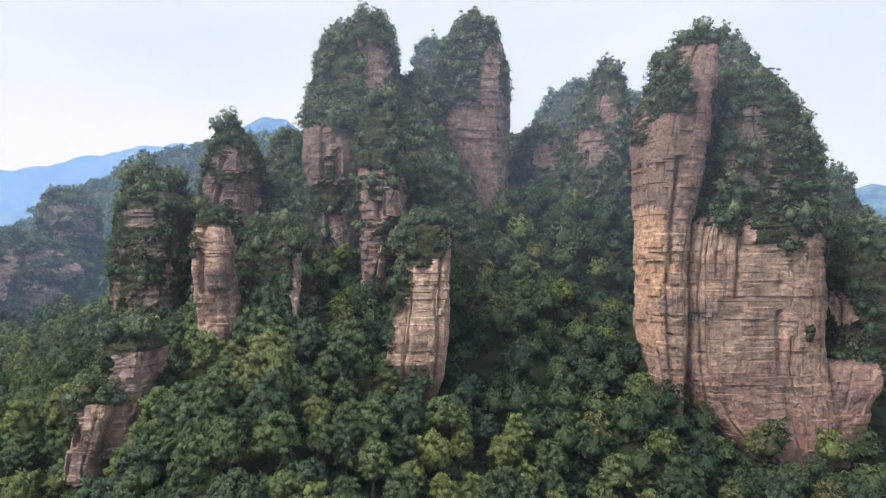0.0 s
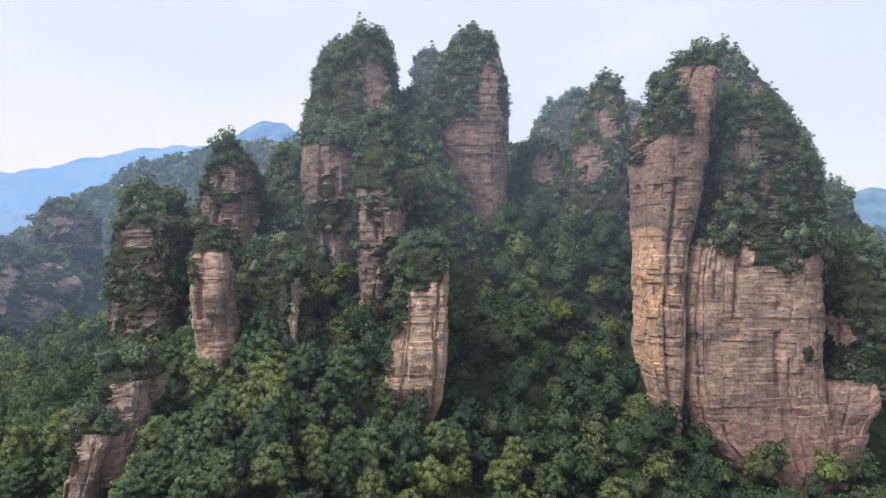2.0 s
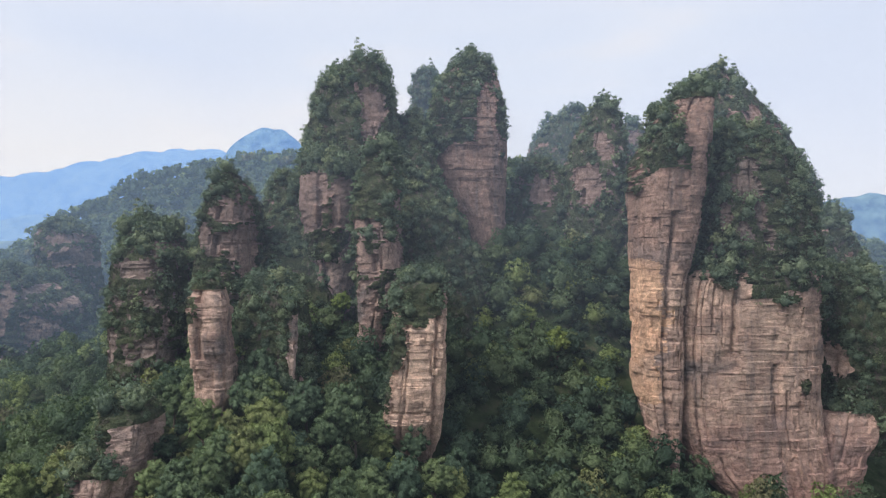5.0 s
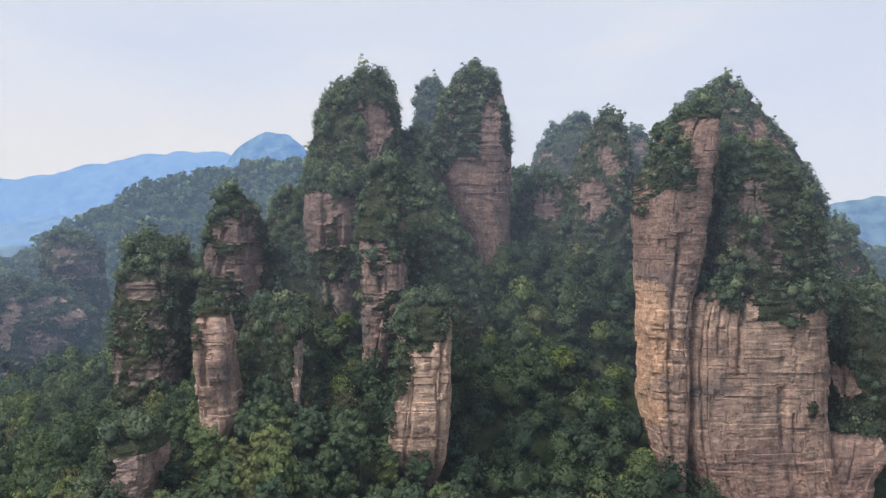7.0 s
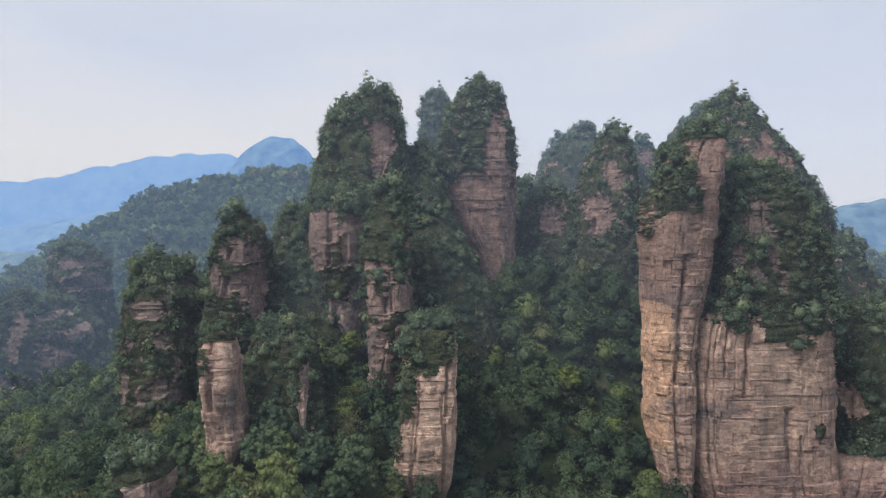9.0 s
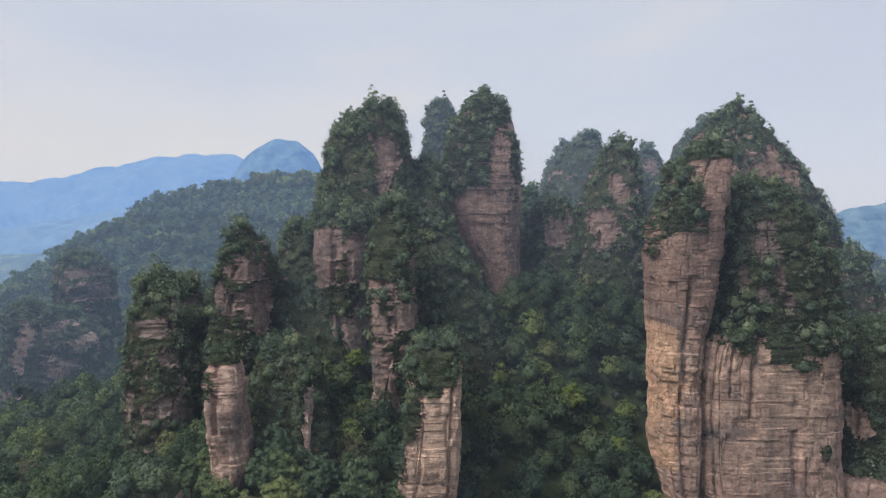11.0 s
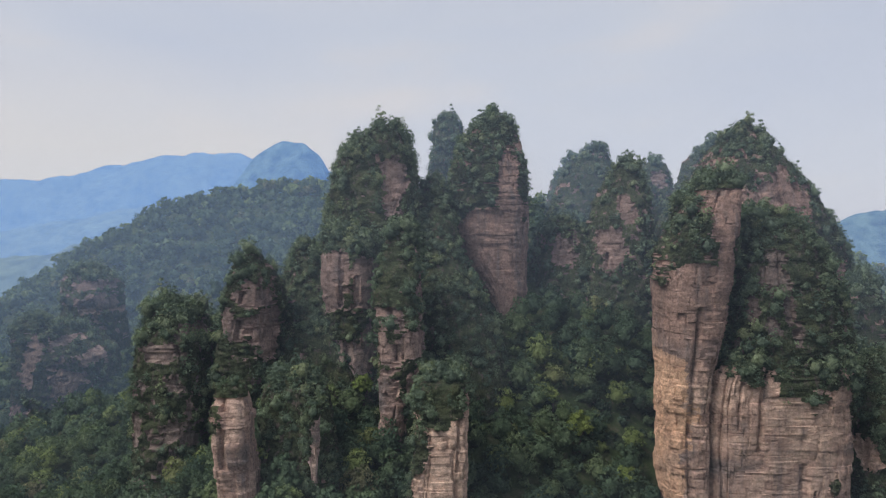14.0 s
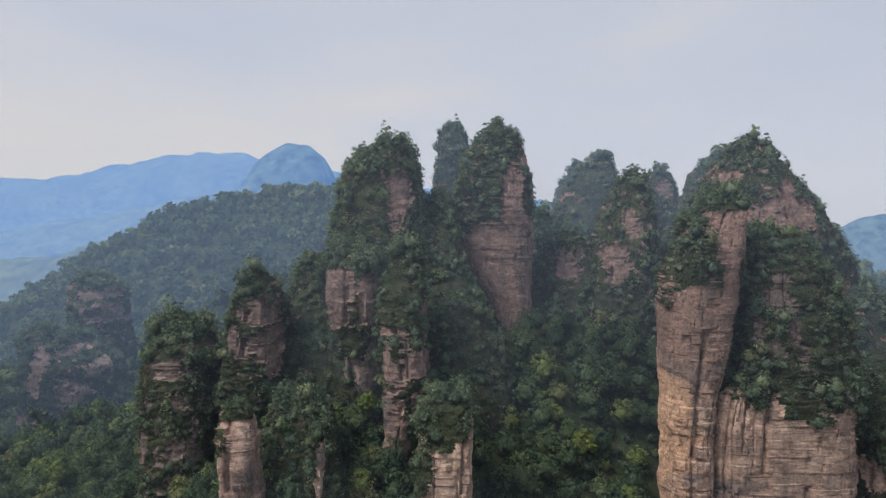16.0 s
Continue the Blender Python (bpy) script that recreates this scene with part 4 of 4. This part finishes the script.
# steep overgrown rock buttress below the towers
held = []
ob, *hold = pillar_rock("rock_buttress",
    [(150.7, -74.5, -64.0, 290), (138.7, -78.8, -58.1, 280), (126.1, -81.9, -45.8, 268), (114.5, -82.0, -34.3, 256), (100.2, -82.5, -28.9, 250), (70.2, -84.5, -26.9, 250)],
    60, [], [(-49.9, 121.4, 3.1, 3.6)], True, 1.0, 15, thinness=0.25, stone=WEATHERED)
tagged(ob, "steep overgrown rock buttress below the towers", "rock pillar", "sandstone pillars")
held.append(hold)
crest_places(held, 3, 315)
clothe("dense green shrubs and dwarf trees clinging to the rock", held, 115, 0.08)

# jagged overgrown sandstone ridge with small bare faces
held = []
rock_ridge = tagged(new("rock_ridge"), "jagged overgrown sandstone ridge with small bare faces", "rock pillar", "sandstone pillars")
ob, *hold = pillar_rock("ridge",
    [(193.1, 81.9, 87.9, 328), (187.7, 76.0, 92.1, 324), (175.6, 69.7, 94.5, 318), (159.7, 64.5, 95.1, 312), (139.4, 61.8, 95.3, 308), (116.8, 59.6, 95.5, 304), (86.8, 57.6, 97.5, 304)],
    44, [], [(78.7, 168.1, 3.8, 6.0), (72.2, 148.6, 6.0, 10.9), (81.7, 165.4, 2.7, 4.9)], True, 0.9, 16, rock_ridge, thinness=0.3, stone=WEATHERED)
held.append(hold)
ob, *hold = pillar_rock("spur",
    [(162.9, 44.9, 61.8, 340), (155.7, 39.9, 68.3, 334), (145.0, 37.2, 69.7, 326), (132.0, 34.9, 69.5, 318), (111.6, 32.8, 69.6, 312), (81.6, 30.8, 71.6, 312)],
    44, [], [(51.6, 147.9, 6.7, 9.5), (56.3, 152.1, 3.9, 5.6)], True, 0.9, 17, rock_ridge, stone=WEATHERED)
held.append(hold)
crest_places(held, 3, 316)
clothe("dense green shrubs and dwarf trees clinging to the rock", held, 116, 0.05, 1.6, 3.6, far=True)

# hazy wooded rock dome behind the ridge
held = []
ob, *hold = pillar_rock("rock_dome",
    [(220.1, 91.6, 108.0, 480), (212.4, 77.6, 110.9, 474), (198.7, 68.7, 114.9, 466), (171.0, 61.3, 119.1, 458), (133.7, 58.0, 123.1, 450), (103.7, 56.0, 125.1, 450)],
    60, [], [], True, 1.4, 18)
tagged(ob, "hazy wooded rock dome behind the ridge", "rock pillar", "sandstone pillars")
held.append(hold)
crest_places(held, 3, 318)
clothe("dense green shrubs and dwarf trees clinging to the rock", held, 118, 0.03, 1.6, 3.6, far=True)

# small wooded rock block behind the ridge
held = []
ob, *hold = pillar_rock("rock_block",
    [(208.6, 132.1, 147.1, 470), (203.0, 128.0, 148.6, 464), (188.1, 123.8, 152.4, 458), (166.1, 121.7, 160.4, 458), (136.1, 119.7, 162.4, 458)],
    40, [], [(137.8, 196.1, 5.6, 6.4)], True, 1.2, 19, stone=WEATHERED)
tagged(ob, "small wooded rock block behind the ridge", "rock pillar", "sandstone pillars")
held.append(hold)
crest_places(held, 3, 319)
clothe("dense green shrubs and dwarf trees clinging to the rock", held, 119, 0.03, 1.6, 3.6, far=True)

# overgrown sandstone column with bare broken faces
held = []
ob, *hold = pillar_rock("rock_column",
    [(147.0, -86.7, -77.1, 246), (142.2, -89.1, -72.9, 242), (135.4, -90.7, -69.5, 238), (125.9, -91.3, -69.4, 236), (115.2, -92.5, -70.3, 236), (104.5, -93.0, -71.5, 236), (91.6, -93.0, -73.7, 236), (77.6, -95.0, -71.7, 236)],
    34, [], [(-74, 120.5, 6.2, 6.0), (-80, 121.0, 5.4, 4.2), (-77.8, 131.5, 6.2, 3.4), (-71, 112.6, 3.6, 7), (-85, 124, 3, 5)], True, 0.6, 20, thinness=0.30, stone=WEATHERED)
tagged(ob, "overgrown sandstone column with bare broken faces", "rock pillar", "sandstone pillars")
held.append(hold)
crest_places(held, 9, 320)
clothe("dense green shrubs and dwarf trees clinging to the rock", held, 120, 0.06, 1.3, 3.6)

# thin sandstone column with pale bare base
held = []
ob, *hold = pillar_rock("rock_column",
    [(110.0, -70.0, -66.6, 192), (107.6, -71.2, -65.2, 190), (103.6, -71.8, -63.6, 187), (94, -71.4, -62.6, 184), (84, -70.8, -61.2, 184), (76, -70.0, -61.0, 184), (72.2, -69.2, -62.6, 184), (67.1, -68.3, -63.8, 184), (53.1, -69.8, -62.5, 184)],
    20, [(-68.5, 110.0, 4.2, 2.2), (-72.0, 101.4, 3.0, 5.4), (-57.5, 86, 1.3, 5.4)], [], False, 0.42, 21, rugged=0.85, box=4.2)
tagged(ob, "thin sandstone column with pale bare base", "rock pillar", "sandstone pillars")
held.append(hold)
crest_places(held, 3, 321)
clothe("dense green shrubs and dwarf trees clinging to the rock", held, 121, 0.10, 0.8, 1.7)

# small sandstone stub among trees
held = []
ob, *hold = pillar_rock("rock_stub",
    [(101.7, -47.3, -42.4, 194), (94.7, -46.9, -42.1, 194), (84.5, -46.2, -42.6, 194), (77.8, -45.9, -42.9, 194), (63.8, -47.9, -40.9, 194)],
    14, [(-45.4, 100.2, 1.7, 3.7), (-45.9, 91.7, 1.0, 6.8)], [], False, 0.5, 22, stone=PALE)
tagged(ob, "small sandstone stub among trees", "rock pillar", "sandstone pillars")
held.append(hold)
crest_places(held, 3, 322)
clothe("dense green shrubs and dwarf trees clinging to the rock", held, 122, 0.09)

# tree-covered rock mound beside the stub
held = []
ob, *hold = pillar_rock("rock_mound",
    [(108.2, -61.4, -51.6, 214), (104.8, -65.5, -48.0, 208), (96.8, -66.5, -44.7, 204), (85.6, -65.2, -42.5, 198), (71.9, -65.1, -39.5, 192), (57.9, -67.1, -37.5, 192)],
    36, [], [], True, 0.9, 23, thinness=0.15)
tagged(ob, "tree-covered rock mound beside the stub", "rock pillar", "sandstone pillars")
held.append(hold)
crest_places(held, 3, 323)
clothe("dense green shrubs and dwarf trees clinging to the rock", held, 123, 0.1)

# dark overgrown sandstone tower with bare patches
held = []
ob, *hold = pillar_rock("rock_tower",
    [(128.1, -119.4, -110.4, 246), (122.6, -122.9, -102.1, 242), (113.8, -125.6, -96.2, 236), (100.2, -125.9, -95.0, 234), (87.5, -124.8, -95.1, 232), (74.9, -123.4, -96.6, 230), (66.5, -123.0, -97.7, 230), (52.5, -125.0, -95.7, 230)],
    40, [], [(-101.0, 119.5, 7.7, 3.7), (-109, 112, 8, 4), (-93.5, 121.6, 2.9, 6.1), (-103.6, 83.9, 4.9, 4.5), (-117.7, 84.9, 2.4, 8.1), (-100.6, 80.9, 2.9, 3.7)], True, 0.7, 24, thinness=0.33, stone=DARK)
tagged(ob, "dark overgrown sandstone tower with bare patches", "rock pillar", "sandstone pillars")
held.append(hold)
crest_places(held, 9, 324)
clothe("dense green shrubs and dwarf trees clinging to the rock", held, 124, 0.075, 1.4, 4.2)

# hazy sandstone knob with scrub on top
held = []
ob, *hold = pillar_rock("wooded_knoll",
    [(134.5, -252.9, -238.3, 408), (127.8, -256.5, -226.9, 402), (117.4, -254.2, -222.2, 396), (110.3, -252.8, -222.2, 396), (96.8, -257.0, -219.7, 396), (82.8, -259.0, -217.7, 396)],
    40, [], [(-229, 114, 9, 6), (-234.0, 125, 8, 3)], True, 0.9, 25, thinness=0.34, stone=WEATHERED)
tagged(ob, "hazy sandstone knob with scrub on top", "rock pillar", "sandstone pillars")
held.append(hold)
crest_places(held, 3, 325)
clothe("dense green shrubs and dwarf trees clinging to the rock", held, 125, 0.04, 1.6, 3.6, far=True)

# hazy broken sandstone wall overgrown with scrub
held = []
ob, *hold = pillar_rock("rock_wall",
    [(105.9, -255.5, -237.5, 362), (100.2, -259.3, -225.2, 358), (88.2, -256.7, -207.2, 352), (71.9, -253.9, -203.4, 348), (50.3, -252.7, -204.3, 344), (31.6, -252.7, -207.4, 344), (17.6, -254.7, -205.4, 344)],
    50, [], [(-236, 86, 5.0, 15), (-218, 76, 7, 8), (-210, 89, 4, 6), (-226, 97, 4, 3)], True, 0.9, 26, thinness=0.32, stone=WEATHERED)
tagged(ob, "hazy broken sandstone wall overgrown with scrub", "rock pillar", "sandstone pillars")
held.append(hold)
crest_places(held, 3, 326)
clothe("dense green shrubs and dwarf trees clinging to the rock", held, 126, 0.04, 1.6, 3.6, far=True)

# stepped pale sandstone cliff among forest trees
held = []
rock_cliff = tagged(new("rock_cliff"), "stepped pale sandstone cliff among forest trees", "rock pillar", "sandstone pillars")
ob, *hold = pillar_rock("upper_block",
    [(76.7, -88.2, -79.0, 170), (75.0, -87.7, -76.3, 166), (70.2, -87.5, -75.9, 165), (63.2, -87.9, -77.2, 164), (55.8, -88.5, -79.6, 164), (46.3, -90.4, -81.4, 166)],
    20, [(-83.6, 76.3, 4.3, 3.2), (-85.8, 71.3, 2.6, 5.8)], [], False, 0.42, 27, rock_cliff, thinness=0.3, box=4.2, rugged=0.95, stone=PALE)
held.append(hold)
ob, *hold = pillar_rock("lower_block",
    [(64.4, -95.4, -84.7, 166), (63.2, -93.7, -81.9, 161), (59.9, -93.4, -82.6, 160), (54.4, -93.2, -84.6, 160), (48.1, -95.2, -87.1, 162), (40.5, -96.3, -88.5, 163)],
    14, [(-89.7, 65.3, 2.2, 2.5), (-91.3, 58.4, 1.1, 2.8)], [], False, 0.42, 28, rock_cliff, box=4.2, rugged=0.95, stone=PALE)
held.append(hold)
crest_places(held, 3, 327)
clothe("dense green shrubs and dwarf trees clinging to the rock", held, 127, 0.1)


# ---- forest ----
FOOT = [(69, 92, 217, 255), (91, 134, 216, 260), (128, 157, 220, 258), (92, 134, 218, 252), (141, 171, 231, 269), (100, 210, 319, 377), (176, 223, 307, 345), (-60, -17, 267, 315), (-52, -36, 253, 280), (-30, -13, 227, 255), (-16, 0, 199, 223), (-3, 31, 305, 349), (-23, 19, 401, 439), (-19, 22, 253, 311), (-82, -30, 251, 309), (61, 94, 305, 347), (34, 69, 313, 355), (59, 122, 451, 509), (123, 159, 459, 497), (-92, -71, 237, 269), (-69, -62, 185, 198), (-45, -44, 195, 199), (-64, -40, 193, 227), (-124, -96, 231, 269), (-256, -221, 397, 435), (-253, -204, 345, 393), (-88, -78, 165, 181), (-94, -86, 161, 173), (87, 127, 241, 306)]


def in_rock(x, y):
    hit = np.zeros(np.shape(x), dtype=bool)
    for x0, x1, y0, y1 in FOOT:
        hit |= (x > x0) & (x < x1) & (y > y0) & (y < y1)
    return hit


def tree_places(x0, x1, y0, y1, gap, seed, glade=True):
    rng = np.random.default_rng(seed)
    X, Y = np.meshgrid(np.arange(x0, x1, gap), np.arange(y0, y1, gap))
    x = (X + rng.uniform(-0.42, 0.42, X.shape) * gap).ravel()
    y = (Y + rng.uniform(-0.42, 0.42, X.shape) * gap).ravel()
    keep = ~(in_rock(x, y) | (glade & (x > -101) & (x < -79) & (y > 149) & (y < 166))) & (np.abs(x - 5) < 0.74 * y + 12)
    x, y = x[keep], y[keep]
    return np.stack([x, y, ground_height(x, y)], -1), rng


NEAR = [broadleaf(100 + k, 32, 38, 0.062, (1.05, 1.2, 0.95, 1.1, 1.3, 1.0)[k], (0.18, 0.31)) for k in range(6)]
MIDDLE = [broadleaf(200 + k, 24, 22, 0.088, (1.05, 1.2, 0.95, 1.1)[k % 4], (0.19, 0.33)) for k in range(6)]
BACK = [broadleaf(250 + k, 16, 13, 0.13, (1.05, 1.2, 0.95, 1.1)[k % 4], (0.22, 0.36)) for k in range(5)]
LOW = [broadleaf(970 + k, 6, 13, 0.27, 0.8) for k in range(5)]
FAR = [broadleaf(300 + k, 7, 11, 0.32, 1.0) for k in range(5)]

# the nearest slope: each tree a thing of its own
near_trees = []
for k, crown in enumerate(NEAR):
    base = new("broadleaf_tree")
    tagged(base, ("rounded broadleaf forest tree with dense mid-green clumped crown", "tall broadleaf forest tree with layered dark green crown",
                  "low spreading broadleaf tree with bright green crown", "broadleaf forest tree with uneven green crown and gaps",
                  "tall slender broadleaf tree standing above its neighbours", "broad-crowned evergreen tree on the steep slope")[k], "tree", "trees on the slope")
    part("trunk", mesh_of("trunk", *trunk_of(k), [BARK]), base)
    part("crown", leaf_mesh("crown", crown, LEAF), base)
    near_trees.append(base)

BRIGHT = foliage("bright_leaves", [(0.0, (0.19, 0.25, 0.080)), (1.0, (0.23, 0.28, 0.085))], True)
for x, y, z, s in ((53, 271, 97, 4.6), (45, 248, 75, 6.0), (36.3, 258, 86, 4.2), (58, 236, 62, 4.5), (-37, 246, 92, 4.6)):
    base = tagged(new("bright_tree", None), "bright yellow-green broadleaf tree standing out on the slope", "tree", "trees on the slope")
    part("trunk", mesh_of("trunk", *trunk_of(7), [BARK]), base)
    part("crown", leaf_mesh("crown", broadleaf(160 + int(s * 10), 34, 38, 0.062, 1.05, (0.18, 0.31)), BRIGHT), base)
    base.matrix_basis = pose(x, y, z, 0, 0, s * 50)
    base.scale = (s, s, s)

near, rng = tree_places(-175, 165, 128, 236, 7.9, 71)
order = np.argsort(near[:, 1] + 0.12 * np.abs(near[:, 0]))
single, rest = near[order[:290]], near[order[290:]]
used = [False] * 6
for x, y, z in single:
    k = int(rng.integers(0, 6))
    s = float(rng.uniform(4.0, 6.8))
    m = pose(x, y, z, 0, 0, float(rng.uniform(0, 360)))
    if used[k]:
        tree = copy_thing(near_trees[k], m)
    else:
        tree, used[k] = near_trees[k], True
        tree.matrix_basis = m
    tree.scale = (s, s, s * float(rng.uniform(0.85, 1.4)))

slopes, rng2 = tree_places(-330, 118, 236, 400, 8.2, 72)
slopes = slopes[(slopes[:, 1] < 345) | (slopes[:, 0] < -55)]
slopes = np.concatenate([slopes, rest])
for near_by, shapes in ((True, MIDDLE), (False, BACK)):
    some = slopes[(slopes[:, 1] < 300) == near_by]
    crowns = scatter_many(shapes, some, rng2.uniform(3.8, 6.7, len(some)), rng2, (0.85, 1.4))
    tagged(new("slope_forest", leaf_mesh("slope_forest", crowns, LEAF_FOREST)), "dense broadleaf forest over the slopes between the pillars", "forest", kind="stuff")

low, rng4 = tree_places(-190, 118, 126, 290, 4.8, 74, False)
dense, _ = tree_places(40, 100, 186, 216, 3.6, 78, False)
low = np.concatenate([low, dense])
crowns = scatter_many(LOW, low - np.array([0, 0, 2.2]), rng4.uniform(1.8, 3.2, len(low)), rng4)
tagged(new("understorey", leaf_mesh("understorey", crowns, LEAF_FOREST)), "dark bushy understorey filling gaps below the trees", "shrubs", kind="stuff")

hill, rng3 = tree_places(-560, -50, 400, 720, 10.0, 73)
behind, _ = tree_places(-50, 190, 345, 560, 10.5, 76)
flank, _ = tree_places(215, 470, 330, 700, 12.0, 77)
hill = np.concatenate([hill, behind, flank])
crowns = scatter_many(FAR, hill, rng3.choice([3.4, 4.6, 5.6, 6.6, 8.4], len(hill), p=[0.2, 0.3, 0.25, 0.15, 0.1]), rng3)
tagged(new("hill_forest", leaf_mesh("hill_forest", crowns, LEAF_FOREST)), "hazy forest covering the hill behind the pillars", "forest", kind="stuff")

# trees before and upon the stepped cliff
for x, y, s in ((-69.5, 156, 5.6), (-74, 152, 4.6), (-63, 158, 5.2), (-97, 168, 5.4), (-83, 146, 5.2), (-92, 144, 5.0)):
    tree = copy_thing(near_trees[int(s * 10) % 6], pose(x, y, float(ground_height(np.array([x]), np.array([y]))[0]), 0, 0, 40 * s))
    tree.scale = (s, s, s * 1.2)
CREST += [np.array(p) for p in ((-88.5, 165.0, 66.0), (-85.0, 166.5, 66.0), (-82.0, 164.5, 66.0), (-90.5, 167.0, 66.0))]

# single pines along the crests
pines = []
for k in range(4):
    base = new("cliff_pine")
    tagged(base, ("slender pine with flat needle shelves on a cliff top", "small crooked pine rooted in the rock edge", "thin dark pine leaning out from the crest",
                  "wind-shaped pine with sparse layered branches")[k], "pine tree", "pines on the cliffs")
    part("trunk", mesh_of("trunk", *pine_stem(k), [BARK]), base)
    part("crown", leaf_mesh("crown", spire(700 + k, 7, 36, 0.080), LEAF_PINE), base)
    pines.append(base)
rng5 = np.random.default_rng(75)
for i, (x, y, z) in enumerate(CREST):
    s = float(rng5.uniform(1.2, 2.3))
    m = pose(float(x), float(y), float(z) - 0.35 * s, float(rng5.normal() * 6), float(rng5.normal() * 6), float(rng5.uniform(0, 360)))
    if i < 4:
        tree = pines[i]
        tree.matrix_basis = m
    else:
        tree = copy_thing(pines[i % 4], m)
    tree.scale = (s, s, s * float(rng5.uniform(0.9, 1.3)))
